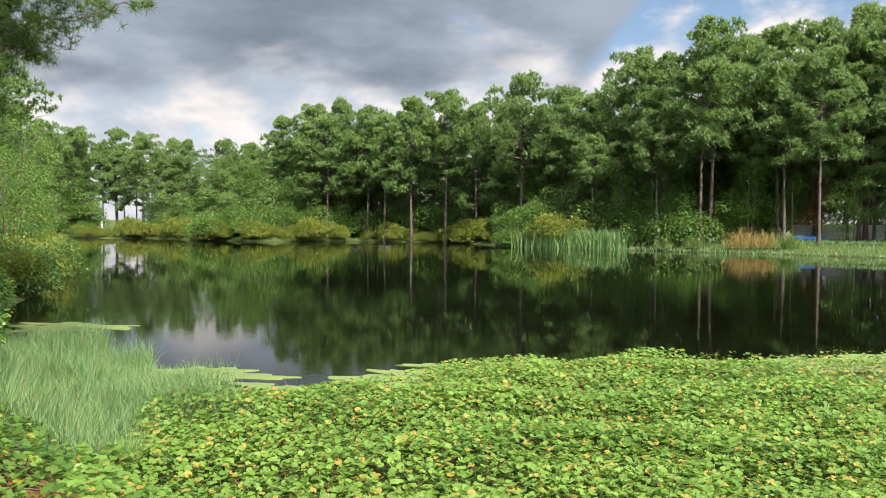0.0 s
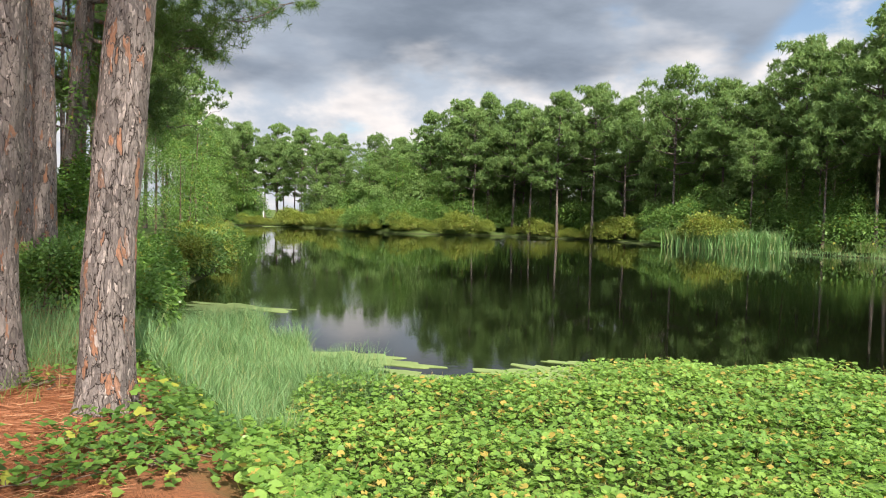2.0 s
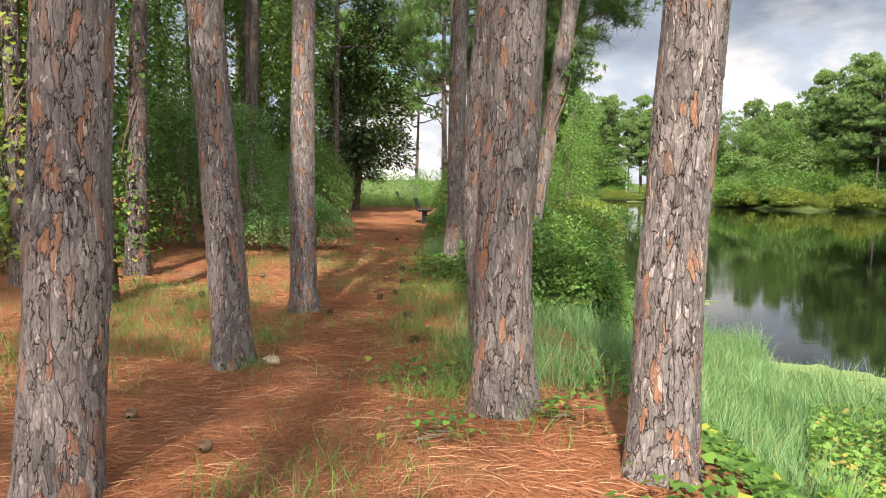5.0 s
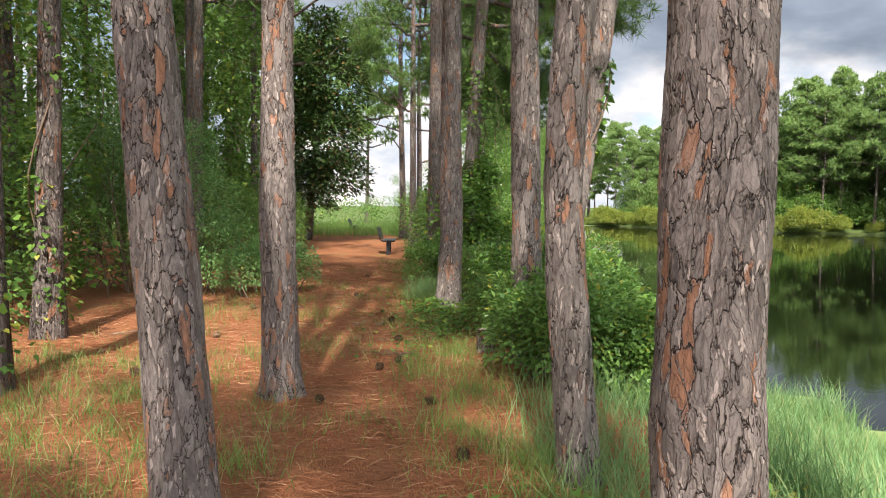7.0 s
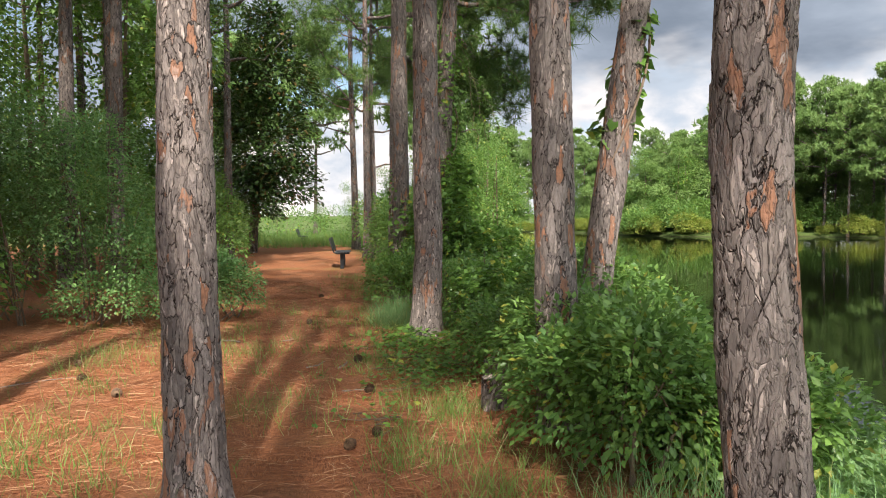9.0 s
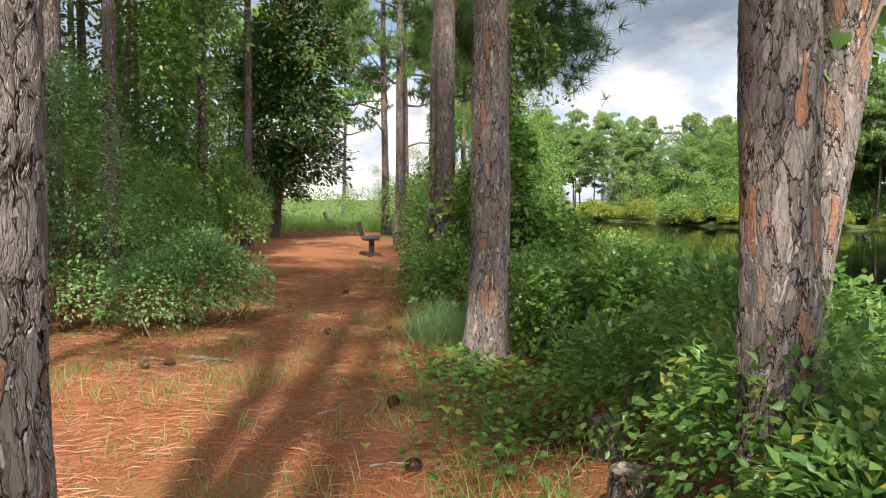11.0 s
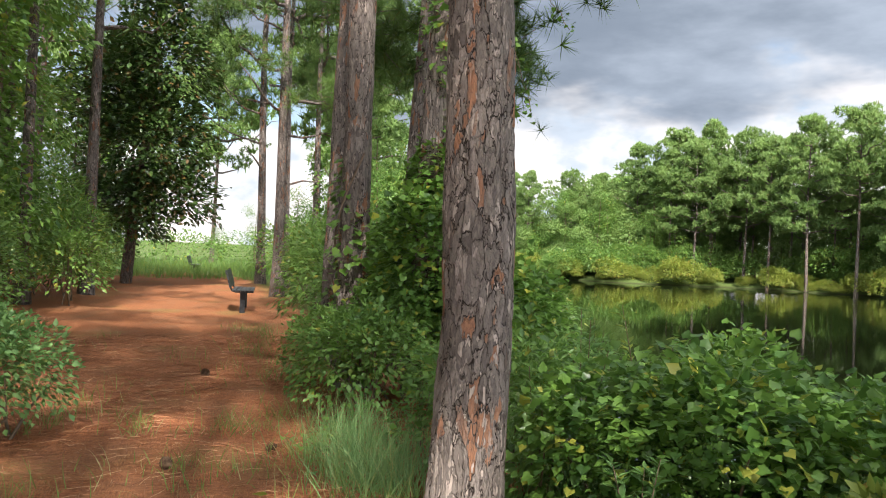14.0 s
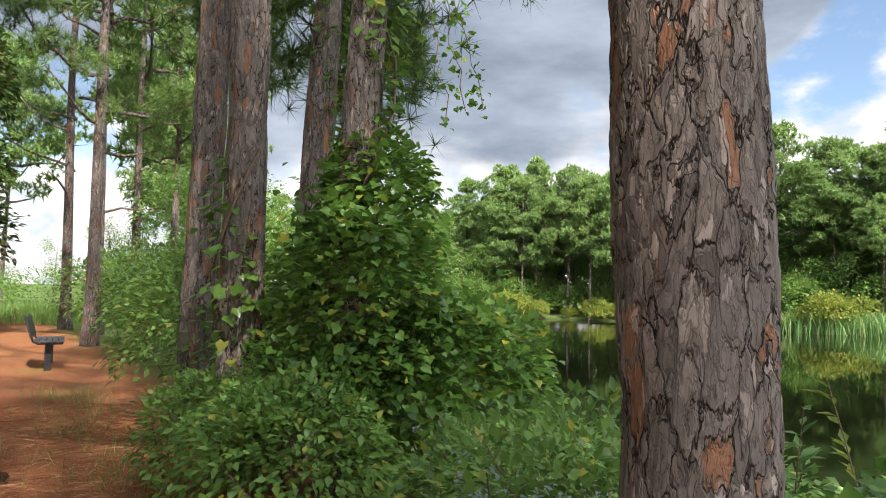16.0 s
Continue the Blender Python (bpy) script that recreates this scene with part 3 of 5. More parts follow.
for x, y, h in SKYLINE:
    place(FAR_KINDS, x, y, h / 16.0, rng.uniform(0, 6.3), k, used)
    k += 1
    # lower neighbours in front and to the side
    for _ in range(2):
        a = rng.uniform(-4.5, 4.5), rng.uniform(-7.0, 3.0)
        n = math.hypot(x, y)
        ux, uy = x / n, y / n
        px, py = x + ux * a[1] + uy * a[0], y + uy * a[1] - ux * a[0]
        if shore_distance(np.array([px]), np.array([py]))[0] < 2.5:
            continue
        place(FAR_KINDS, px, py, h / 16.0 * rng.uniform(0.60, 0.92), rng.uniform(0, 6.3), rng.integers(0, 5), used)
for q, (x, y, h) in enumerate([(62, 60, 13.5), (63, 66, 14), (60, 70, 13), (61, 75, 14.5), (58, 79, 13.5), (64, 55, 13.5), (56, 84, 13.5), (52, 88, 12.5), (66, 63, 15), (65, 71, 15), (61, 82, 14), (68, 57, 14.5)]):
    place(FAR_KINDS, x, y, h / 16.0, q * 1.7, (3, 1, 4)[q % 3], used)
for q, (x, y, h) in enumerate(SKYLINE):
    n = math.hypot(x, y)
    place(FAR_KINDS, x * (1 + 7.0 / n) + 1.5 * math.sin(q * 2.1), y * (1 + 7.0 / n), h / 16.0 * (0.80 + 0.05 * (q % 3)), q * 2.7, (3, 1)[q % 2], used)
# woods behind them, and on the far side of the path
for _ in range(46):
    u = rng.uniform(0, 1)
    px, py = (70 + rng.uniform(0, 14), -10 + u * 90) if u < 0.8 else (rng.uniform(20, 70), 112 + rng.uniform(0, 14))
    place(FAR_KINDS, px, py, rng.uniform(0.75, 1.0), rng.uniform(0, 6.3), rng.integers(0, 5), used)

# ---- shrubs ----


def blob_leaves(seed, blobs, n, TV, TF, size, shell=0.35, droop=0.5):
    """Leaves over a heap of overlapping rounded masses, thicker towards the outside."""
    rng = np.random.default_rng(seed)
    B = np.array(blobs, float)
    w = (B[:, 3] * B[:, 4] + B[:, 3] * B[:, 5])
    pick = rng.choice(len(B), n, p=w / w.sum())
    d = rng.normal(size=(n, 3))
    d /= np.linalg.norm(d, axis=1)[:, None]
    d[:, 2] = np.where(d[:, 2] < -0.35, -d[:, 2], d[:, 2])
    rad = 1 - shell * rng.uniform(0, 1, n) ** 1.5 + 0.10 * np.sin(d[:, 0] * 9 + pick) * np.sin(d[:, 2] * 8 + pick) + rng.exponential(0.035, n)
    C = B[pick, :3] + d * rad[:, None] * B[pick, 3:6]
    # leaf: its length runs outward and droops, its face turns up
    out = d + rng.normal(0, 0.45, (n, 3)) + np.array([0, 0, -droop])
    out /= np.linalg.norm(out, axis=1)[:, None]
    up = d * 0.5 + np.array([0, 0, 0.9]) + rng.normal(0, 0.35, (n, 3))
    s = np.cross(out, up)
    s /= np.linalg.norm(s, axis=1)[:, None] + 1e-9
    nrm = np.cross(s, out)
    R = np.stack([s, out, nrm], -1)
    return scatter(C, R, size * rng.uniform(0.6, 1.25, n), TV, TF)


def twigs(seed, blobs, n):
    rng = np.random.default_rng(seed + 77)
    B = np.array(blobs, float)
    c = B[:, :3].mean(axis=0)
    parts = []
    for i in range(n):
        b = B[i % len(B)]
        d = rng.normal(size=3)
        d[2] = abs(d[2])
        d /= np.linalg.norm(d)
        tip = b[:3] + d * b[3:6] * 0.85
        foot = np.array([b[0] + rng.normal(0, 0.12), b[1] + rng.normal(0, 0.12), -0.08])
        mid = (foot + tip) / 2 + rng.normal(0, 0.08, 3)
        parts.append(tube([foot, mid, tip], [0.014, 0.010, 0.004], 5))
    return join(parts)


M_TWIG = Mat("twig_bark")
M_TWIG = M_TWIG.done(M_TWIG.mix(M_TWIG.noise(M_TWIG.coords(), 40, 4), (0.10, 0.07, 0.05), (0.24, 0.17, 0.12)), 0.85, 0.2)


def shrub(name, x, y, blobs, n, size, material, label, category="shrub", heart=False, group="", stems=14, seed=None, shell=0.4, droop=0.5):
    seed = seed if seed is not None else int(abs(x * 131 + y * 17)) + n
    z = gz(x, y)
    t = thing(name, x, y, z, label, category, group)
    v, f = blob_leaves(seed, blobs, n, HEART_V if heart else LEAF_V, HEART_F if heart else LEAF_F, size, shell, droop)
    # nothing grows under the soil
    low = ground_z(v[:, 0] + x, v[:, 1] + y) - z + 0.02
    v[:, 2] = np.maximum(v[:, 2], low)
    part("foliage", quick_mesh("foliage", v, f), material, t)
    if stems:
        tagged(part("woody_growth", quick_mesh("woody_growth", *twigs(seed, blobs, stems)), M_TWIG, t), kind="stuff")
    return t


# shrubs on the right bank
shrub("shrub", 1.55, 10.0, [(0, 0, 0.40, 0.42, 0.42, 0.55), (0.55, 0.0, 0.2, 0.5, 0.45, 0.5), (-0.25, 0.5, 0.35, 0.4, 0.5, 0.5)], 6500, 0.062, M_LEAF, "dense green shrub on the pond bank")
shrub("vine", 2.25, 10.15, [(0, 0, 0.2, 0.42, 0.45, 0.62), (0.25, 0.3, 0.2, 0.4, 0.5, 0.6)], 2600, 0.085, M_LEAF_VINE, "bright grape vine sprawling over a bank shrub", "vine", True)
shrub("shrub", 1.75, 10.5, [(0, 0, 0.4, 0.6, 0.8, 0.62), (0.6, -0.5, 0.1, 0.6, 0.7, 0.6), (-0.2, 0.8, 0.4, 0.55, 0.6, 0.6)], 9375, 0.062, M_LEAF, "dense green shrub beside a pine")
shrub("vine", 2.3, 11.0, [(0, 0, 0.25, 0.5, 0.6, 0.7), (0.5, 0.3, 0.15, 0.5, 0.6, 0.65)], 3400, 0.085, M_LEAF_VINE, "bright grape vine over the bank", "vine", True)
shrub("shrub", 2.1, 12.4, [(0, 0, 0.5, 0.75, 0.8, 0.75), (0.7, 0.4, 0.3, 0.6, 0.7, 0.7), (-0.5, 0.7, 0.3, 0.5, 0.6, 0.5)], 8750, 0.062, M_LEAF, "leafy green shrub at the foot of a leaning pine")
shrub("vine", 2.2, 14.7, [(0, 0, 0.45, 0.6, 0.6, 0.70), (0.65, -0.3, 0.3, 0.65, 0.65, 0.72), (-0.25, 0.55, 0.4, 0.5, 0.5, 0.6), (0.5, 0.5, 0.45, 0.6, 0.5, 0.7), (1.2, -0.1, 0.2, 0.6, 0.7, 0.8)], 13000, 0.056, M_LEAF_VINE, "mound of dark grape vine over a shrub", "vine", True)
shrub("shrub", 2.35, 13.75, [(0, 0, 0.30, 0.42, 0.40, 0.55), (0.4, 0.1, 0.35, 0.35, 0.35, 0.5)], 3200, 0.075, M_LEAF_YELLOW, "bright yellow-green narrow-leaved shrub on the bank", droop=-0.2, shell=0.6)
shrub("shrub", 1.9, 16.5, [(0, 0, 0.35, 0.65, 0.9, 0.6), (0.8, 0.2, 0.1, 0.8, 1.0, 0.7), (0.9, -1.0, 0.1, 0.7, 0.8, 0.6)], 9375, 0.062, M_LEAF, "low green shrubs on the bank")
shrub("shrub", 1.35, 18.2, [(0, 0, 0.4, 0.6, 0.7, 0.55), (0.5, 0.7, 0.5, 0.6, 0.8, 0.7), (-0.05, 1.3, 0.35, 0.5, 0.6, 0.5)], 9375, 0.062, M_LEAF, "round green shrub beside the path")
shrub("vine", 2.15, 18.9, [(0, 0, 1.0, 0.65, 0.8, 1.1), (0.2, 0.2, 1.9, 0.45, 0.5, 0.7), (0.6, -0.2, 0.5, 0.8, 0.8, 0.9)], 11500, 0.068, M_LEAF_VINE, "tall mound of grape vine climbing a pair of pines", "vine", True)
shrub("shrub", 1.9, 22.5, [(0, 0, 0.8, 0.8, 1.2, 0.9), (0.7, 1.5, 1.0, 1.0, 1.4, 1.1), (0.2, -1.2, 0.6, 0.7, 0.9, 0.8)], 6500, 0.09, M_LEAF, "green thicket under the pines")
shrub("shrub", 3.2, 27, [(0, 0, 0.8, 1.2, 1.8, 1.1), (-0.4, 3, 0.9, 0.9, 1.8, 1.1), (0.8, 5.5, 0.9, 1.3, 2.0, 1.3)], 7000, 0.11, M_LEAF, "green thicket on the pond bank")
shrub("shrub", 3.4, 36, [(0, 0, 1.0, 1.3, 2.5, 1.4), (-0.2, 4, 1.0, 1.2, 2.0, 1.3), (2, 8, 1.2, 2.0, 3.0, 1.8)], 6500, 0.14, M_LEAF, "green thicket at the end of the path")
# shrubs on the left
shrub("shrub", -3.5, 18.4, [(0, 0, 1.5, 1.1, 1.0, 1.2), (-1.2, 0.2, 1.2, 1.2, 1.1, 1.4), (0.8, -0.5, 0.75, 0.65, 0.6, 0.8), (-0.7, -0.5, 2.5, 0.9, 0.8, 0.8), (-1.7, -0.2, 2.5, 1.0, 0.9, 0.9), (0.1, 0.1, 2.6, 0.7, 0.7, 0.6), (0.4, -0.7, 0.3, 0.8, 0.6, 0.5)], 24000, 0.062, M_LEAF_BLUE, "large soft green shrub drooping to the ground", shell=0.6, stems=26)
shrub("shrub", -1.6, 17.5, [(0, 0, 0.45, 0.55, 0.5, 0.6), (-0.5, -0.25, 0.3, 0.55, 0.45, 0.55), (0.35, 0.25, 0.35, 0.42, 0.45, 0.5), (-0.1, 0.3, 0.7, 0.4, 0.4, 0.4)], 8500, 0.055, M_LEAF_BLUE, "low soft green shrub beside the path", shell=0.55)
shrub("shrub", -5.6, 13.0, [(0, 0, 0.4, 0.9, 0.9, 0.7), (-1.4, 0.4, 0.5, 1.1, 1.0, 0.9), (0.8, 0.9, 0.3, 0.7, 0.7, 0.6)], 6500, 0.08, M_LEAF, "bright green undergrowth round the pines")
shrub("shrub", -6.5, 17.0, [(0, 0, 1.0, 1.4, 1.4, 1.4), (1.3, 1.4, 0.9, 1.2, 1.2, 1.2), (-1.6, 0.5, 1.2, 1.4, 1.4, 1.5)], 7500, 0.09, M_LEAF, "green thicket in the pine wood")
shrub("shrub", -3.9, 27.0, [(0, 0, 1.0, 1.1, 1.6, 1.3), (-1.2, -2.5, 1.1, 1.2, 1.8, 1.4), (0.3, 2.4, 0.9, 1.0, 1.6, 1.2)], 8500, 0.09, M_LEAF, "leafy thicket beside the path")
shrub("shrub", -3.6, 35.0, [(0, 0, 1.3, 1.5, 2.2, 1.7), (0.3, 4.5, 1.2, 1.5, 2.4, 1.6), (-1.5, -3, 1.6, 1.6, 2.2, 1.9)], 7500, 0.12, M_LEAF, "leafy thicket beside the path")
shrub("shrub", -7.5, 30.0, [(0, 0, 1.8, 2.0, 3.0, 2.4), (-0.5, -5, 1.8, 1.8, 3.0, 2.3), (-0.3, 6, 1.8, 2.0, 3.0, 2.4)], 8000, 0.14, M_LEAF, "dark thicket deep in the wood")
shrub("shrub", -10, 20.0, [(0, 0, 1.5, 2.0, 2.5, 2.0), (-1.5, -5, 1.5, 2.0, 3.0, 2.0), (1, 5, 1.8, 2.0, 3.0, 2.4)], 8000, 0.14, M_LEAF, "dark thicket deep in the wood")
shrub("shrub", -9.5, 8.0, [(0, 0, 1.2, 2.0, 2.5, 1.7), (-1.5, -5, 1.2, 2.0, 3.0, 1.8), (0.5, 4, 1.2, 1.6, 2.0, 1.5)], 6000, 0.14, M_LEAF, "green thicket at the edge of the wood")
shrub("shrub", -1.0, 62, [(0, 0, 0.8, 4, 3, 1.3), (6, 2, 0.9, 4, 3, 1.6), (-6, -2, 1.4, 4, 3, 2.2)], 7000, 0.18, M_LEAF, "low green bushes at the end of the path")
shrub("shrub", -3.1, 23.4, [(0, 0, 0.8, 0.9, 1.2, 1.0), (-0.8, 0.8, 1.2, 1.0, 1.2, 1.3), (0.2, -1.0, 0.5, 0.7, 0.8, 0.7)], 7500, 0.085, M_LEAF, "leafy thicket at the edge of the path")
shrub("shrub", -2.7, 31.0, [(0, 0, 1.0, 1.0, 1.6, 1.3), (-0.8, 1.4, 1.6, 1.2, 1.6, 1.7), (0.2, -1.6, 0.7, 0.8, 1.2, 0.9)], 7000, 0.11, M_LEAF, "tall leafy thicket at the edge of the path")
# the broad dark tree over the path
mag = thing("broadleaf_tree", -1.5, 39.0, gz(-1.5, 39), "dark glossy broadleaf evergreen leaning over the path", "tree")
part("trunk", quick_mesh("trunk", *tube([(-0.6, 0, -0.1), (-0.4, 0, 3), (0.1, 0, 6.5), (0.1, 0, 9.5)], [0.2, 0.17, 0.12, 0.03], 9), True), M_BARK_FAR, mag)
v, f = blob_leaves(91, [(0, 0, 4.2, 2.1, 2.0, 2.6), (0.3, 0.2, 7.0, 1.9, 1.9, 2.4), (0.7, -0.5, 2.6, 1.6, 1.5, 1.5), (-0.9, -0.4, 2.0, 1.7, 1.5, 1.9), (-1.2, 0, 5.5, 1.6, 1.6, 2.6), (0.2, 0, 9.2, 1.2, 1.2, 1.3)], 20000, LEAF_V, LEAF_F, 0.22, 0.6)
part("crown", quick_mesh("crown", v, f), M_LEAF_DARK, mag)
# far bank shrubs
far_rng = np.random.default_rng(8)
P = np.array(SHORE[16:29], float)
seg = np.linalg.norm(np.diff(P, axis=0), axis=1)
cum = np.concatenate([[0], np.cumsum(seg)])
kinds = []
for kk in range(3):
    t = thing("shrub", 0, 0, 0, ("yellow-green bush at the water's edge", "rounded green bush at the water's edge", "pale olive bush at the water's edge")[kk], "shrub", "bushes on the far bank")
    rr = np.random.default_rng(60 + kk)
    bl = [(rr.uniform(-1.2, 1.2), rr.uniform(-0.7, 0.7), rr.uniform(0.2, 0.9), rr.uniform(0.7, 1.2), rr.uniform(0.7, 1.1), rr.uniform(0.6, 1.0)) for _ in range(6)]
    v, f = blob_leaves(70 + kk, bl, 5200, LEAF_V, LEAF_F, 0.135, 0.4)
    v[:, 2] = np.maximum(v[:, 2], 0.0)
    part("foliage", quick_mesh("foliage", v, f), (M_LEAF_YELLOW, M_LEAF, M_LEAF_YELLOW)[kk], t)
    kinds.append(t)
used2 = set()
s = 2.0
j = 0
while s < cum[-1] - 1:
    x, y = np.interp(s, cum, P[:, 0]), np.interp(s, cum, P[:, 1])
    x2, y2 = np.interp(s + 0.5, cum, P[:, 0]), np.interp(s + 0.5, cum, P[:, 1])
    nrm = np.array([(y2 - y), -(x2 - x)])
    nrm /= np.linalg.norm(nrm) + 1e-9
    for row in range(3):
        side = 1.4 + row * 3.2 + far_rng.uniform(-0.4, 0.6)
        q = np.array([x, y]) - nrm * side
        if shore_distance(q[:1], q[1:])[0] < 0:
            q = np.array([x, y]) + nrm * side
        if (q[1] < 46 and row == 0) or q[1] < 35:
            continue
        place(kinds, q[0], q[1], far_rng.choice([0.6, 0.85, 1.1, 1.5]) * far_rng.uniform(0.85, 1.15) * (1.0, 1.2, 1.35)[row], far_rng.uniform(0, 6.3), (int(far_rng.choice([0, 0, 2, 1])) if row == 0 else 1), used2)
        j += 1
    s += far_rng.uniform(1.6, 3.4)

# a deep thicket behind the far bank's bushes
THICKET = []
for kk in range(3):
    t = thing("thicket", 0, 0, 0, ("tangled green thicket under the far pines", "shady green thicket under the far pines", "olive green thicket under the far pines")[kk], "thicket", "thickets on the far bank")
    rr = np.random.default_rng(160 + kk)
    bl = [(rr.uniform(-2.2, 2.2), rr.uniform(-1.2, 1.2), rr.uniform(0.5, 4.6), rr.uniform(0.8, 1.6), rr.uniform(0.8, 1.4), rr.uniform(0.8, 1.5)) for _ in range(11)]
    v, f = blob_leaves(170 + kk, bl, 5200, LEAF_V, LEAF_F, 0.22, 0.6, 0.7)
    v[:, 2] = np.maximum(v[:, 2], 0.0)
    part("foliage", quick_mesh("foliage", v, f), (M_NEEDLE_FAR_LIT, M_LEAF, M_NEEDLE_FAR_LIT)[kk], t)
    part("stem", quick_mesh("stem", *tube([(0, 0, -0.1), (0.2, 0.1, 2.2), (0.1, 0, 4.6)], [0.08, 0.06, 0.02], 6), True), M_TWIG, t)
    THICKET.append(t)
used5 = set()
for row, side in ((0, 6.0), (1, 11.0), (2, 17.0), (3, 25.0)):
    s = 1.0
    while s < cum[-1]:
        x, y = np.interp(s, cum, P[:, 0]), np.interp(s, cum, P[:, 1])
        x2, y2 = np.interp(s + 0.5, cum, P[:, 0]), np.interp(s + 0.5, cum, P[:, 1])
        nrm = np.array([(y2 - y), -(x2 - x)])
        nrm /= np.linalg.norm(nrm) + 1e-9
        q = np.array([x, y]) - nrm * (side + far_rng.uniform(-1, 1))
        if shore_distance(q[:1], q[1:])[0] < 0:
            q = np.array([x, y]) + nrm * (side + far_rng.uniform(-1, 1))
        if not (q[1] < 34 and q[0] < 76):
            place(THICKET, q[0], q[1], far_rng.uniform(0.8, 1.15) * (1.0, 1.3, 1.9, 2.4)[row], far_rng.uniform(0, 6.3), int(far_rng.integers(0, 3)), used5)
        s += 3.4

# pines of the wood on the left
WOOD = [(-3.4, 10.5, .15), (-3.9, 13.2, .16), (-4.5, 25.2, .19), (-5.05, 23.2, .19), (-4.0, 22.8, .15), (-6.3, 33.3, .18), (-4.66, 33.9, .10), (-2.6, 33.2, .15), (-5.0, 12.0, .14), (-6.6, 15.0, .15), (-7.5, 11.0, .16),
        (2.47, 41.0, .19), (2.3, 33.8, .17), (4.5, 41, .16), (3.0, 38, .10), (-9, 24, .17), (-8, 28, .16), (-10.5, 14.5, .17), (-12, 19, .17), (-7.2, 20.5, .15), (-11, 30, .17), (-6.0, 28.5, .13),
        # (-1.5, -0.9) and (-2.7, -5.6) stand out of view, added for dappled shade
        (-8.5, 36, .16), (-5.5, 42, .17), (-12, 9, .17), (-9, 5, .17), (-14, 25, .18), (-3.4, 29.5, .08), (-15, 12, .16), (-6.5, 48, .17), (-9, 44, .17), (-13, 36, .17), (-7.0, 7.2, .16), (-8, -3, .17), (-1.5, -0.9, .17), (-2.7, -5.6, .18), (-13, 2, .17)]
WOOD_KINDS = [pine_kind(300 + q, 16, (8.0, 6.5, 9.0)[q], (2.6, 2.8, 2.4)[q], 13, 340, 0.50, M_NEEDLE, 0.17, 12, 0.048) for q in range(3)]
used3 = set()
for q, (x, y, r) in enumerate(WOOD):
    place(WOOD_KINDS, x, y, r / 0.17 * 0.35 + 0.65 + 0.02 * (q % 4), q * 1.9, q, used3)

# unseen thick-crowned pines behind the start of the path, added to cast shade
for q, (x, y) in enumerate([(-5.5, -9.5), (-7.5, -8.0)]):
    place(FAR_KINDS, x, y, 0.95 + 0.04 * (q % 3), q * 1.4, (0, 2, 4)[q % 3], used)
# understory trees with hanging vines in the wood on the left, and along the far shore
UNDER_LABEL = ("leafy understory tree draped with vines", "slim understory tree thick with green leaves", "dark leafy understory tree")
UNDER = []
for q in range(3):
    t = thing("understory_tree", 0, 0, 0, UNDER_LABEL[q], "tree", "understory trees of the wood")
    rr = np.random.default_rng(500 + q)
    H = (8.5, 7.0, 9.5)[q]
    part("trunk", quick_mesh("trunk", *tube([(0, 0, -0.1), (0.15, 0.1, H * 0.4), (0.05, -0.1, H * 0.95)], [0.10, 0.075, 0.02], 7), True), M_TWIG, t)
    bl = [(rr.uniform(-1.2, 1.2), rr.uniform(-1.2, 1.2), u * H, rr.uniform(0.7, 1.3), rr.uniform(0.7, 1.3), rr.uniform(0.9, 1.5)) for u in np.linspace(0.14, 0.95, 11)]
    v, f = blob_leaves(510 + q, bl, 4600, LEAF_V, LEAF_F, 0.155, 0.6, 0.8)
    v[:, 2] = np.maximum(v[:, 2], 0.02)
    part("crown", quick_mesh("crown", v, f), (M_LEAF, M_LEAF_VINE, M_LEAF)[q], t)
    UNDER.append(t)
used4 = set()
UNDER_AT = [(-6.2, 15.6), (-6.4, 20.4), (-6.6, 26.0), (-5.2, 29.8), (-4.4, 32.2), (-5.4, 36.0), (-4.0, 40.5), (-3.6, 45.0), (-8.2, 13.2), (-8.8, 17.6), (-8.5, 22.0), (-10.2, 26.5), (-9.0, 33.0),
            (-8.0, 39.0), (-12.5, 15.5), (-13.0, 21.5), (-12.5, 30.0), (-11.0, 11.0), (-14.5, 7.5), (-12.0, 3.0), (-17, 14), (-17, 24), (-16, 34), (-12, 42), (-5.0, 51.0), (-10, 50), (-16, 1), (-19, 8), (-4.6, 26.9), (-7.2, 29.4)]
for q, (x, y) in enumerate(UNDER_AT):
    place(UNDER, x, y, 0.8 + 0.09 * (q * 7 % 6), q * 2.3, q, used4)
ur = np.random.default_rng(77)
for q in range(36):
    s = ur.uniform(1, cum[-1] - 1)
    x, y = np.interp(s, cum, P[:, 0]), np.interp(s, cum, P[:, 1])
    ang = ur.uniform(0, 6.28)
    for trial in range(12):
        d = ur.uniform(5, 13)
        px, py = x + math.cos(ang + trial) * d, y + math.sin(ang + trial) * d
        if shore_distance(np.array([px]), np.array([py]))[0] > 4.5:
            place(UNDER, px, py, ur.uniform(0.8, 1.15), ang, int(ur.choice([0, 0, 1, 2])), used4)
            break
# near end of the pond on the left: trees and brush leaning over the water
for q, (x, y, sc) in enumerate([(7.6, 35.5, 0.6), (9.6, 43.0, 0.8), (12.0, 53.0, 1.0), (14.5, 63, 1.05), (17.5, 76, 1.1), (20, 88, 1.1), (24, 106, 1.1), (30, 113, 1.0), (8.5, 48, 0.9), (11, 60, 1.0), (6.2, 40.5, 0.7)]):
    place(UNDER, x, y, sc, q * 1.3, (0, 1)[q % 2], used4)
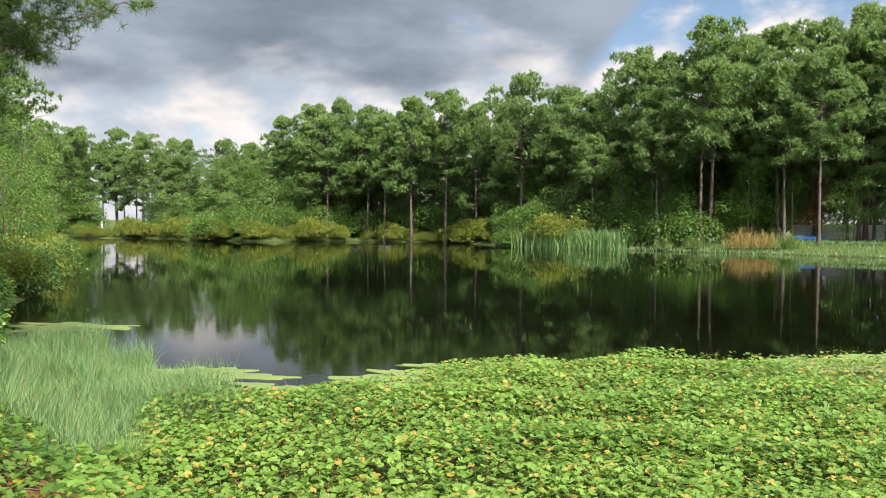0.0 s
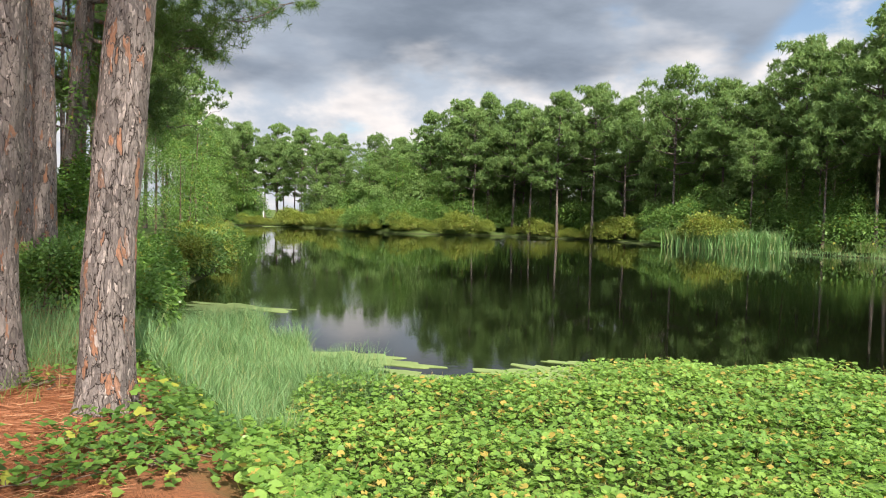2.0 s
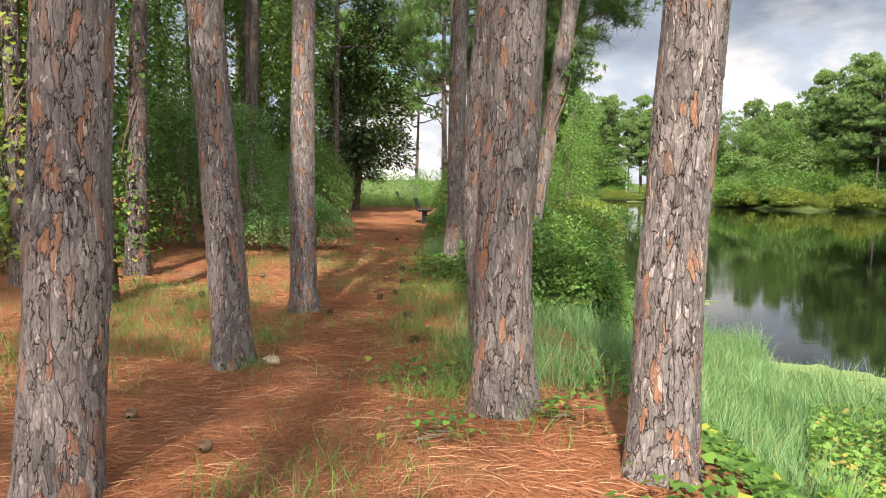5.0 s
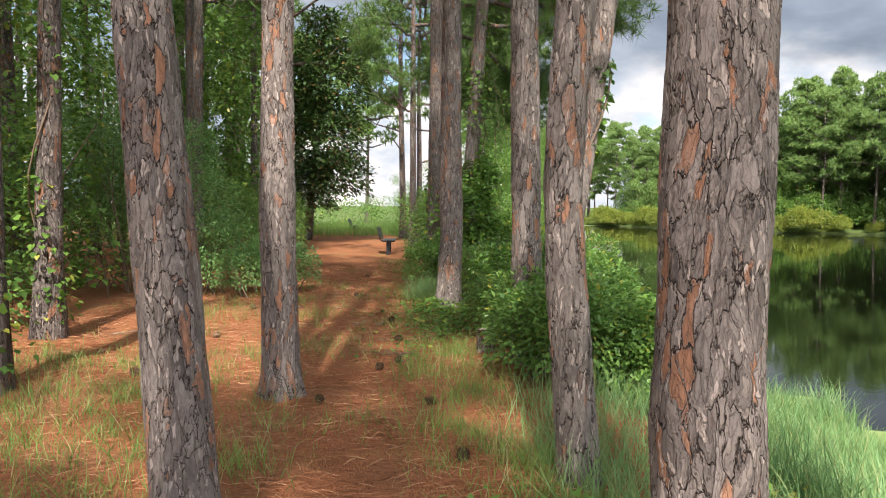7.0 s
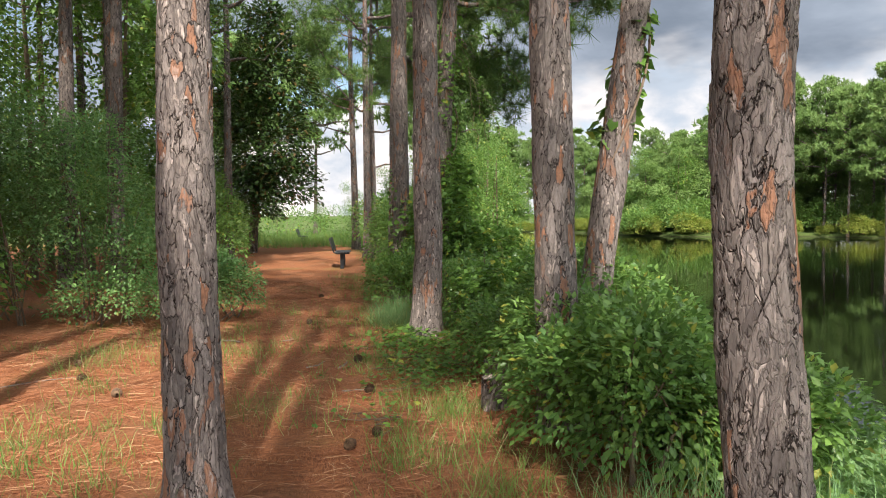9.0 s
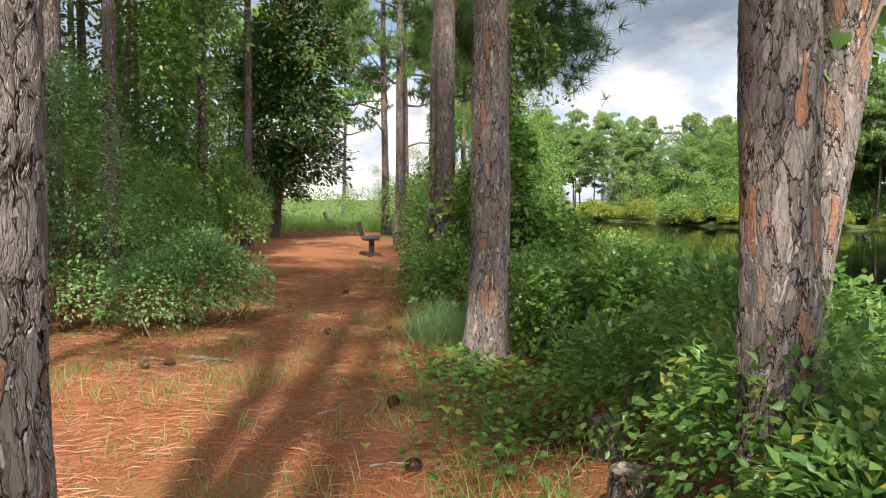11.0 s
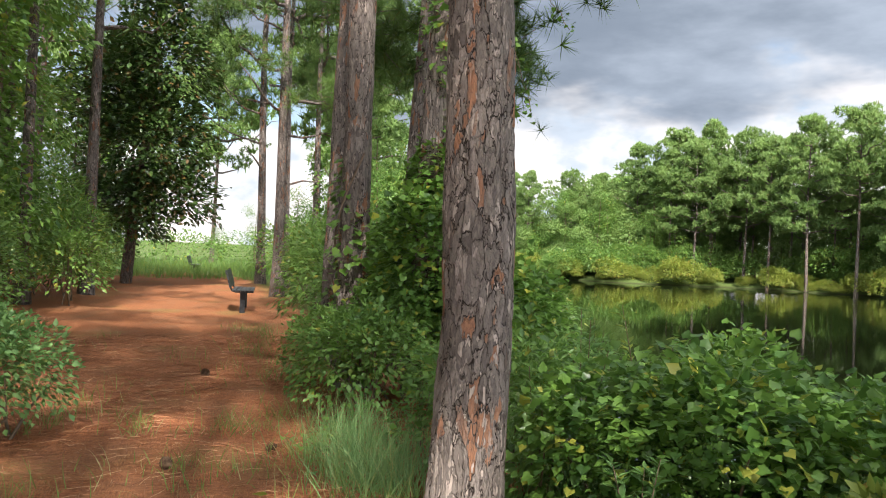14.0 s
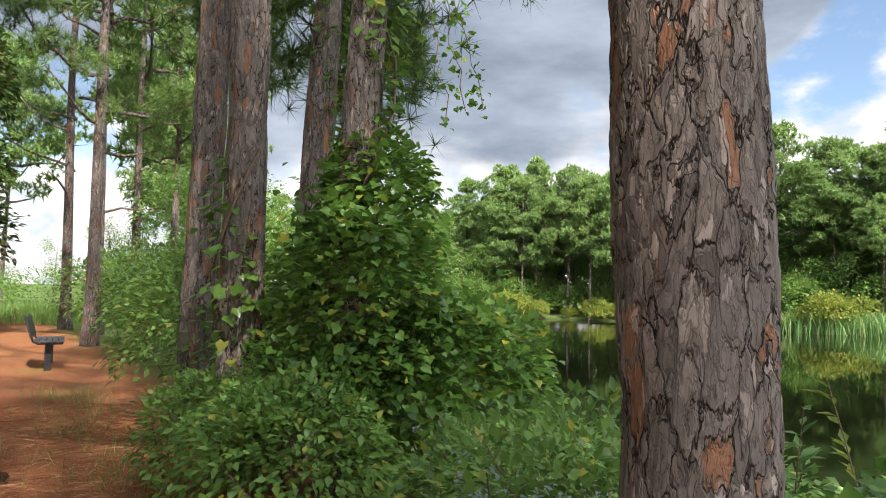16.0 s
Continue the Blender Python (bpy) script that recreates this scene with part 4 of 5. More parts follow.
for q, (x, y) in enumerate([(6.0, 26.2), (7.4, 29.8), (8.6, 33.6), (9.4, 38.5), (11, 45), (13, 54), (15.5, 62), (17.5, 70), (20, 82), (23, 93), (6.6, 27.6)]):
    place(kinds, x, y, 0.8 + 0.1 * (q % 3), q * 1.7, (2, 1, 0)[q % 3], used2)
for q, (x, y, h) in enumerate([(6.5, 45, 15), (9, 56, 15), (12, 66, 15), (14, 80, 15), (17, 92, 15), (1.5, 72, 17), (-4, 66, 15), (22, 112, 15), (28, 120, 15), (-9, 60, 15)]):
    place(FAR_KINDS, x, y, h / 16.0, q * 2.1, (0, 2, 4)[q % 3], used)

# brush that closes the far end of the path
for q, (x, y, sc) in enumerate([(-4.2, 54, 0.75), (5.6, 55, 0.65), (-1.6, 67, 0.40), (1.8, 69, 0.36), (4.2, 66, 0.48), (8.5, 62, 0.8)]):
    place(UNDER, x, y, sc, q * 1.9, (0, 1)[q % 2], used4)

# low limbs reaching over the water, with needles at their ends
LOW = [(1.70, 21.4, 5.6, (3.6, 0.8, 1.4)), (1.70, 21.4, 6.4, (4.2, 1.2, 0.6)), (2.55, 20.6, 5.2, (2.4, 3.2, -0.4)), (2.60, 20.6, 6.2, (5.4, 0.2, 1.2)), (2.55, 20.6, 4.9, (1.9, 3.6, -0.9)), (1.75, 21.4, 5.0, (1.5, 4.2, 0.2)), (2.6, 20.6, 6.6, (3.6, -1.6, 1.3)), (2.6, 20.6, 5.7, (3.0, -0.6, 0.2)), (2.3, 33.8, 5.6, (3.0, -2.0, 1.0)), (2.3, 33.8, 6.5, (-2.2, -1.0, 1.4)),
       (2.5, 41.0, 7.5, (2.6, 1.0, 1.2)), (2.5, 41.0, 6.8, (-2.4, 0.6, 1.5))]
TV, TF = tuft_template(26, 0.022, 9)
for q, (x, y, z, d) in enumerate(LOW):
    lr = np.random.default_rng(900 + q)
    t = thing("pine_limb", x, y, z, "low pine limb with tufts of long green needles", "pine limb", "low limbs of the pines")
    tt = np.linspace(0, 1, 9)
    Pn = np.stack([d[0] * tt, d[1] * tt, d[2] * tt ** 1.5 - 0.25 * np.sin(tt * 3.1)], -1)
    Pn[1:] += lr.normal(0, 0.07, (8, 3))
    tb = [tube(Pn, np.linspace(0.055, 0.012, 9), 6)]
    C = []
    for i in range(30):
        u = lr.uniform(0.30, 1.02)
        a = np.array([np.interp(u, tt, Pn[:, k]) for k in range(3)])
        b = a + lr.normal(0, 1, 3) * np.array([0.42, 0.42, 0.30]) + np.array([0, 0, 0.05])
        tb.append(tube([a, (a + b) / 2 + np.array([0, 0, 0.04]), b], [0.012, 0.009, 0.005], 4))
        C.append(b + lr.normal(0, 0.16, (8, 3)))
    C = np.concatenate(C)
    tagged(part("branchwork", quick_mesh("branchwork", *join(tb)), M_BARK_FAR, t), kind="stuff")
    part("needles", quick_mesh("needles", *scatter(C, rotations(len(C), lr, 0.9), lr.uniform(0.26, 0.42, len(C)), TV, TF)), M_NEEDLE, t)
# bare dead limbs on the far pair of pines
for q, (x, y, z, d) in enumerate([(2.4, 41, 5.2, (-2.2, -0.5, 0.9)), (2.4, 41, 6.3, (-1.9, 0.3, 1.3)), (2.3, 33.8, 4.6, (1.4, -0.4, 0.1)), (2.3, 33.8, 5.3, (-1.3, -0.6, 1.1)), (2.4, 41, 4.4, (-0.7, -0.6, 0.6)), (3, 38, 3.6, (1.2, 0, 0.2))]):
    t = thing("dead_limb", x, y, z, "bare grey dead limb of a pine", "dead limb", "dead limbs")
    tt = np.linspace(0, 1, 6)
    Pn = np.stack([d[0] * tt, d[1] * tt, d[2] * tt ** 1.6], -1) + np.array([[0, 0, 0.06 * math.sin(7 * u + q)] for u in tt])
    part("branch", quick_mesh("branch", *tube(Pn, np.linspace(0.05, 0.012, 6), 6)), M_BARK_FAR, t)

# vines climbing trunks and hanging from limbs
def climber(x, y, spine_z, radius, n, lean, label, seed, size=0.085, material=None):
    rr = np.random.default_rng(seed)
    z0, z1 = spine_z
    z = rr.uniform(0, 1, n) ** 1.3 * (z1 - z0) + z0
    a = rr.uniform(0, 6.28, n)
    rad = radius * (0.75 + rr.exponential(0.25, n)) * (1.15 - 0.5 * (z - z0) / (z1 - z0)) * (0.7 + 0.5 * np.sin(z * 2.6 + a))
    C = np.stack([lean[0] * z + np.cos(a) * rad, lean[1] * z + np.sin(a) * rad, z], -1)
    t = thing("climbing_vine", x, y, gz(x, y), label, "vine", "climbing vines")
    out = np.stack([np.cos(a), np.sin(a), rr.uniform(-1.2, 0.2, n)], -1) + rr.normal(0, 0.4, (n, 3))
    out /= np.linalg.norm(out, axis=1)[:, None]
    sd = np.cross(out, np.stack([np.cos(a), np.sin(a), np.full(n, 1.2)], -1) + rr.normal(0, 0.2, (n, 3)))
    sd /= np.linalg.norm(sd, axis=1)[:, None] + 1e-9
    R = np.stack([sd, out, np.cross(sd, out)], -1)
    part("leaves", quick_mesh("leaves", *scatter(C, R, size * rr.uniform(0.6, 1.2, n), HEART_V, HEART_F)), material or M_LEAF_VINE, t)
    zz = np.linspace(max(0, z0 - 0.3), z1, 14)
    part("stem", quick_mesh("stem", *tube(np.stack([lean[0] * zz + radius * 0.8 * np.cos(zz * 2), lean[1] * zz + radius * 0.8 * np.sin(zz * 2), zz], -1), np.full(14, 0.012), 5)), M_TWIG, t)


climber(2.10, 19.1, (0.6, 5.6), 0.26, 1500, (0.05, 0.0), "grape vine climbing a pine and trailing from it", 41)
climber(2.42, 20.6, (0.6, 5.4), 0.24, 1100, (0.05, 0.0), "grape vine climbing a pine", 42)
climber(1.52, 19.6, (0.4, 2.4), 0.26, 600, (0.0, 0.0), "grape vine climbing the foot of a pine", 43)
climber(2.02, 12.1, (2.2, 3.3), 0.19, 170, (0.14, 0.02), "bright vine round the trunk of a leaning pine", 44, 0.11)
climber(-3.9, 13.2, (0.2, 4.2), 0.22, 420, (0.0, 0.0), "vine climbing a pine at the wood's edge", 45, 0.09)
climber(-3.4, 10.5, (0.2, 3.6), 0.20, 240, (0.0, 0.0), "vine climbing a pine at the wood's edge", 46, 0.09)
climber(-5.0, 12.0, (0.2, 6.5), 0.35, 1100, (0.0, 0.0), "yellowish vine curtain on a pine", 47, 0.10, M_LEAF_YELLOW)
climber(-4.7, 17.0, (0.2, 6.5), 0.45, 1400, (0.0, 0.0), "vine curtain on a dead stem", 48, 0.10)
climber(-6.6, 15.0, (0.2, 7.0), 0.45, 1500, (0.0, 0.0), "vine curtain on a pine in the wood", 49, 0.11)
climber(4.5, 41.0, (0.2, 5.5), 0.40, 900, (0.0, 0.0), "vine climbing a pine by the pond", 50, 0.13)
climber(-5.05, 23.2, (0.2, 2.6), 0.30, 500, (0.0, 0.0), "vine round the foot of a pine", 51, 0.10)
for q, (x, y, z, d) in enumerate([(2.35, 19.0, 4.3, (0.55, -0.2, -1.5)), (2.4, 19.1, 4.6, (0.35, -0.3, -1.9)), (2.4, 19.0, 4.7, (1.15, -0.1, -0.9)), (2.45, 19.0, 4.0, (0.75, 0.0, -1.1))]):
    hr = np.random.default_rng(60 + q)
    t = thing("hanging_vine", x, y, z, "thin vine with small leaves hanging from a pine", "vine", "hanging vines")
    u = np.linspace(0, 1, 12)
    Pn = np.stack([d[0] * np.sqrt(u), d[1] * u, d[2] * u ** 1.2], -1) + hr.normal(0, 0.02, (12, 3))
    part("stem", quick_mesh("stem", *tube(Pn, np.full(12, 0.004), 4)), M_TWIG, t)
    C = np.repeat(Pn, 5, 0) + hr.normal(0, 0.05, (60, 3))
    part("leaves", quick_mesh("leaves", *scatter(C, rotations(60, hr, 1.2), hr.uniform(0.03, 0.075, 60), HEART_V, HEART_F)), M_LEAF_VINE, t)

# ---- pond edge ----
M_PENNY = leaf_material("pennywort_leaves", (0.085, 0.190, 0.032), (0.290, 0.440, 0.085), (0.46, 0.34, 0.08), 0.09, 0.30, 0.38, 0.8)
M_GRASS = leaf_material("marsh_grass", (0.110, 0.220, 0.080), (0.270, 0.420, 0.160), (0.36, 0.36, 0.14), 0.10, 0.5, 0.35, 0.8)
M_GRASS_DRY = leaf_material("path_grass", (0.090, 0.170, 0.035), (0.240, 0.340, 0.080), (0.42, 0.36, 0.17), 0.10, 0.6, 0.30, 0.8)
M_SCUM = leaf_material("algae", (0.13, 0.18, 0.055), (0.24, 0.30, 0.10), (0.30, 0.31, 0.13), 0.15, 0.8, 0.0, 1.5)
M_REED = leaf_material("reed_blades", (0.110, 0.240, 0.075), (0.28, 0.45, 0.15), (0.42, 0.44, 0.18), 0.15, 0.5, 0.40, 0.6)


def region(n, rng, box, test):
    out = []
    while sum(len(o) for o in out) < n:
        p = np.stack([rng.uniform(box[0], box[1], n), rng.uniform(box[2], box[3], n)], -1)
        out.append(p[test(p[:, 0], p[:, 1])])
    return np.concatenate(out)[:n]


def wobble(x, y, f=0.9):
    return np.sin(x * 1.3 * f + 1.1 * np.sin(y * 0.9 * f)) * np.sin(y * 1.7 * f + 0.7 * np.sin(x * 1.1 * f))


a8 = np.linspace(0.35, 2 * math.pi - 0.35, 8)
DISC_V = [(0, 0, -0.10)] + [(0.5 * math.sin(q), -0.5 * math.cos(q) * 1.0, 0.05 * math.cos(3 * q)) for q in a8]
DISC_F = [(0, q + 1, q + 2) for q in range(7)]


def mat_area(x, y):
    """Where the floating pennywort grows: the shallows and the low bank before the water."""
    d = shore_distance(x, y)
    along = x * 0.62 - y * 0.78
    return (d > -0.45 + 0.5 * wobble(x, y, 0.7)) & (d < 9.0) & (x > 1.95 + 0.12 * np.maximum(y - 2.0, 0) ** 1.6) & (along > -4.3 + 0.6 * wobble(x, y, 1.3)) & (y < 8.6)


pr = np.random.default_rng(21)


def surface(x, y):
    return np.maximum(ground_z(x, y), WATER_Z)


pts = np.concatenate([region(46000, pr, (1.6, 12.5, 0.5, 8.8), mat_area), region(14000, pr, (6, 22, -4, 7), mat_area)])
clump = wobble(pts[:, 0] * 1.6, pts[:, 1] * 1.6)
hgt = 0.10 + 0.16 * pr.uniform(0, 1, len(pts)) ** 0.7 + 0.07 * clump
C = np.stack([pts[:, 0], pts[:, 1], surface(pts[:, 0], pts[:, 1]) + hgt], -1)
v, f = scatter(C, rotations(len(C), pr, 0.55), pr.uniform(0.04, 0.085, len(C)), DISC_V, DISC_F)
tagged(part("pennywort", quick_mesh("pennywort", v, f, True), M_PENNY), "dense mat of round glossy pennywort leaves at the water's edge", "marsh plant", kind="stuff")
# straw-coloured stems standing among the leaves
BLADE_V = [(-0.5, 0, 0), (0.5, 0, 0), (-0.42, 0.05, 0.4), (0.42, 0.05, 0.4), (-0.26, 0.20, 0.75), (0.26, 0.20, 0.75), (0, 0.46, 1.0)]
BLADE_F = [(0, 1, 3), (0, 3, 2), (2, 3, 5), (2, 5, 4), (4, 5, 6)]


def blades(pts, length, width, rng, tilt=0.35, z=None):
    n = len(pts)
    base = surface(pts[:, 0], pts[:, 1]) if z is None else z
    R = rotations(n, rng, tilt)
    TV = np.asarray(BLADE_V)
    V = TV[None] * np.stack([np.asarray(width) * np.ones(n), np.asarray(length) * np.ones(n), np.asarray(length) * np.ones(n)], -1)[:, None, :]
    V = np.einsum("nij,nkj->nki", R, V) + np.stack([pts[:, 0], pts[:, 1], base - 0.02], -1)[:, None, :]
    F = np.asarray(BLADE_F)[None] + (np.arange(n) * 7)[:, None, None]
    return V.reshape(-1, 3), F.reshape(-1, 3)


pts = region(5000, pr, (1.8, 16, -1, 8.8), mat_area)
M_STALK = leaf_material("dry_stalks", (0.22, 0.20, 0.05), (0.45, 0.36, 0.12), (0.40, 0.22, 0.08), 0.3, 0.7, 0.2, 1.0)
tagged(part("pennywort_stalks", quick_mesh("pennywort_stalks", *blades(pts, pr.uniform(0.12, 0.34, len(pts)), 0.008, pr, 0.5)), M_STALK), "yellowing stalks among the pennywort", "marsh plant", kind="stuff")


def marsh_area(x, y):
    d = shore_distance(x, y)
    along = x * 0.62 - y * 0.78
    return (d > -0.9 + 0.4 * wobble(x, y, 0.8)) & (d < 3.4) & (x > 2.0 + 0.3 * wobble(x, y)) & (along < -3.4 + 0.7 * wobble(x, y, 1.1)) & (y < 18) & (x < 9)


pts = region(34000, pr, (1.9, 8, 4.5, 16), marsh_area)
ln = pr.uniform(0.25, 0.62, len(pts)) * (0.75 + 0.35 * wobble(pts[:, 0], pts[:, 1], 1.4))
tagged(part("marsh_grass", quick_mesh("marsh_grass", *blades(pts, ln, 0.0075, pr, 0.40)), M_GRASS), "soft bluish-green marsh grass along the bank", "grass", kind="stuff")
# grass in patches under the pines
def tuft_points(centres, n, spread, rng):
    return np.concatenate([np.array(c)[None] + rng.normal(0, spread, (n, 2)) for c in centres])


gr = np.random.default_rng(31)
centres = [(-1.11, 8.41), (-2.82, 10.1), (-1.82, 7.94), (-2.27, 7.82), (0.55, 8.73), (0.3, 7.27), (0.75, 7.66), (0.6, 9.6), (0.8, 8.2), (0.45, 6.6), (0.7, 10.4), (-2.2, 9.0), (-3.2, 8.6), (-2.6, 6.9), (-3.3, 11.4), (-0.2, 4.9), (0.1, 5.4), (-0.6, 5.0), (1.0, 16.4), (0.95, 17.2), (0.8, 15.8), (-0.75, 14.9), (-0.95, 15.05), (-2.1, 15.2), (-2.4, 14.4), (0.6, 12.0), (0.8, 12.6), (-1.6, 11.0), (-0.3, 9.2), (-0.5, 12.3), (0.5, 11.0), (-1.2, 16.3)]
pts = np.concatenate([tuft_points(centres, 130, 0.26, gr), tuft_points([(gr.uniform(-4, 1.0), gr.uniform(3.5, 24)) for _ in range(110)], 13, 0.14, gr), tuft_points([(gr.uniform(0.7, 1.4), gr.uniform(5.5, 26)) for _ in range(60)], 26, 0.18, gr), tuft_points([(gr.uniform(-4.5, -2.0), gr.uniform(6.5, 12.5)) for _ in range(50)], 34, 0.22, gr)])
pts = np.concatenate([pts, tuft_points([(gr.uniform(-3.6, -0.9), gr.uniform(7.2, 12.0)) for _ in range(70)], 40, 0.10, gr), tuft_points([(gr.uniform(0.2, 1.0), gr.uniform(6.5, 14.0)) for _ in range(60)], 40, 0.09, gr), tuft_points([(gr.uniform(-2.8, 0.9), gr.uniform(12.5, 20.0)) for _ in range(45)], 30, 0.10, gr)])
ln = gr.uniform(0.06, 0.24, len(pts))
tagged(part("path_grass", quick_mesh("path_grass", *blades(pts, ln, 0.0055, gr, 0.55)), M_GRASS_DRY), "thin green and straw-coloured grass growing through pine straw", "grass", kind="stuff")
pts = np.concatenate([tuft_points([(gr.uniform(0.9, 2.0), gr.uniform(6.8, 9.5)) for _ in range(40)], 45, 0.16, gr), tuft_points([(gr.uniform(0.85, 1.15), gr.uniform(15.8, 18)) for _ in range(14)], 60, 0.14, gr), tuft_points([(gr.uniform(0.9, 2.4), gr.uniform(15.6, 17.4)) for _ in range(20)], 50, 0.2, gr)])
tagged(part("bank_grass", quick_mesh("bank_grass", *blades(pts, gr.uniform(0.2, 0.5, len(pts)), 0.006, gr, 0.5)), M_GRASS), "long green grass at the edge of the bank", "grass", kind="stuff")
pts = np.stack([gr.uniform(-6, 7, 9000), gr.uniform(44, 62, 9000)], -1)
tagged(part("far_grass", quick_mesh("far_grass", *blades(pts, gr.uniform(0.3, 0.8, 9000), 0.02, gr, 0.5)), M_LEAF), "tall green grass at the end of the path", "grass", kind="stuff")
# loose pine needles lying on the ground
M_STRAW = leaf_material("loose_pine_straw", (0.15, 0.052, 0.024), (0.44, 0.18, 0.085), (0.50, 0.28, 0.15), 0.12, 0.7, 0.0, 1.0)
n = 60000
p = np.stack([gr.uniform(-4.2, 1.6, n), 2.2 + 22 * gr.uniform(0, 1, n) ** 1.5], -1)
L, a = gr.uniform(0.08, 0.19, n), gr.uniform(0, 6.28, n)
dx, dy = np.cos(a) * L / 2, np.sin(a) * L / 2
wx, wy = -np.sin(a) * 0.0010, np.cos(a) * 0.0010
lift = gr.uniform(0.004, 0.022, n)
g0, g1 = ground_z(p[:, 0] - dx, p[:, 1] - dy) + lift, ground_z(p[:, 0] + dx, p[:, 1] + dy) + lift * gr.uniform(0.4, 1.5, n)
bend = gr.normal(0, 0.012, n)
mx, my = -np.sin(a) * bend, np.cos(a) * bend
V = np.stack([np.stack([p[:, 0] - dx - wx, p[:, 1] - dy - wy, g0], -1), np.stack([p[:, 0] - dx + wx, p[:, 1] - dy + wy, g0 + 0.002], -1),
              np.stack([p[:, 0] + mx + wx * 1.2, p[:, 1] + my + wy * 1.2, (g0 + g1) / 2 + 0.006], -1), np.stack([p[:, 0] + mx - wx * 1.2, p[:, 1] + my - wy * 1.2, (g0 + g1) / 2 + 0.004], -1),
              np.stack([p[:, 0] + dx + wx, p[:, 1] + dy + wy, g1 + 0.002], -1), np.stack([p[:, 0] + dx - wx, p[:, 1] + dy - wy, g1], -1)], 1)
F = np.array([(0, 1, 2, 3), (3, 2, 4, 5)])[None] + (np.arange(n) * 6)[:, None, None]
tagged(part("pine_straw", quick_mesh("pine_straw", V.reshape(-1, 3), F.reshape(-1, 4)), M_STRAW), "loose rust-brown pine needles on the ground", "pine straw", kind="stuff")

# low vines with heart-shaped leaves on the ground
def ground_vine(x, y, spread, n, size, seed, label="bright green ground vine on pine straw", material=None):
    rr = np.random.default_rng(seed)
    p = rr.normal(0, 1, (n, 2)) * np.array(spread)
    z = ground_z(p[:, 0] + x, p[:, 1] + y) - gz(x, y) + rr.uniform(0.02, 0.16, n)
    t = thing("ground_vine", x, y, gz(x, y), label, "vine", "ground vines")
    part("leaves", quick_mesh("leaves", *scatter(np.stack([p[:, 0], p[:, 1], z], -1), rotations(n, rr, 0.55), size * rr.uniform(0.6, 1.2, n), HEART_V, HEART_F)), material or M_LEAF_VINE, t)
    st = []
    for i in range(5):
        e = rr.normal(0, 1, 2) * np.array(spread)
        u = np.linspace(0, 1, 6)
        q = np.stack([e[0] * u + 0.06 * np.sin(u * 8 + i), e[1] * u + 0.06 * np.cos(u * 7 + i)], -1)
        st.append(tube(np.stack([q[:, 0], q[:, 1], ground_z(q[:, 0] + x, q[:, 1] + y) - gz(x, y) + 0.03], -1), np.full(6, 0.004), 4))
    tagged(part("runners", quick_mesh("runners", *join(st)), M_TWIG, t), kind="stuff")


for q, (x, y, sp, n, sz) in enumerate([(1.45, 4.35, (0.22, 0.22), 110, 0.09), (1.15, 3.75, (0.30, 0.16), 90, 0.085), (1.75, 3.85, (0.35, 0.25), 190, 0.09), (2.1, 4.55, (0.30, 0.35), 260, 0.10), (2.3, 5.4, (0.35, 0.5), 300, 0.10), (0.45, 5.66, (0.16, 0.12), 40, 0.07), (1.25, 6.05, (0.12, 0.12), 36, 0.09), (0.5, 7.1, (0.25, 0.25), 110, 0.08),
                                       (0.8, 15.0, (0.22, 0.24), 120, 0.10), (1.25, 14.6, (0.35, 0.35), 260, 0.09), (0.9, 14.2, (0.22, 0.18), 90, 0.08), (1.5, 13.7, (0.4, 0.4), 300, 0.09), (0.75, 12.9, (0.3, 0.35), 130, 0.08), (0.95, 13.4, (0.3, 0.3), 150, 0.08), (0.9, 17.3, (0.15, 0.25), 60, 0.08), (0.2, 11.6, (0.2, 0.2), 40, 0.06), (2.6, 6.4, (0.35, 0.5), 260, 0.10), (1.9, 7.2, (0.3, 0.4), 220, 0.09)]):
    ground_vine(x, y, sp, int(n * 1.5), sz * 0.7, 1000 + q)

# tall weeds: upright stems with narrow leaves all the way up
def tall_weed(x, y, h, n, seed, material, label):
    rr = np.random.default_rng(seed)
    t = thing("tall_weed", x, y, gz(x, y), label, "weed", "tall weeds on the bank")
    stems, C, D = [], [], []
    for i in range(3):
        u = np.linspace(0, 1, 8)
        lean = rr.normal(0, 0.10, 2) * h
        P3 = np.stack([lean[0] * u ** 1.5 + rr.normal(0, 0.03), lean[1] * u ** 1.5 + rr.normal(0, 0.03), u * h * rr.uniform(0.75, 1.0) - 0.03], -1)
        stems.append(tube(P3, np.linspace(0.006, 0.002, 8), 5))
        for w in rr.uniform(0.25, 1.0, n):
            a = rr.uniform(0, 6.28)
            C.append([np.interp(w, u, P3[:, k]) for k in range(3)])
            D.append((math.cos(a), math.sin(a), rr.uniform(0.1, 0.9)))
    D = np.array(D)
    D /= np.linalg.norm(D, axis=1)[:, None]
    S = np.cross(D, np.array([0, 0, 1.0]) + rr.normal(0, 0.2, D.shape))
    S /= np.linalg.norm(S, axis=1)[:, None]
    R = np.stack([S * 0.55, D, np.cross(S, D)], -1)
    part("leaves", quick_mesh("leaves", *scatter(np.array(C), R, rr.uniform(0.05, 0.10, len(C)), LEAF_V, LEAF_F)), material, t)
    tagged(part("woody_growth", quick_mesh("woody_growth", *join(stems)), M_TWIG, t), kind="stuff")


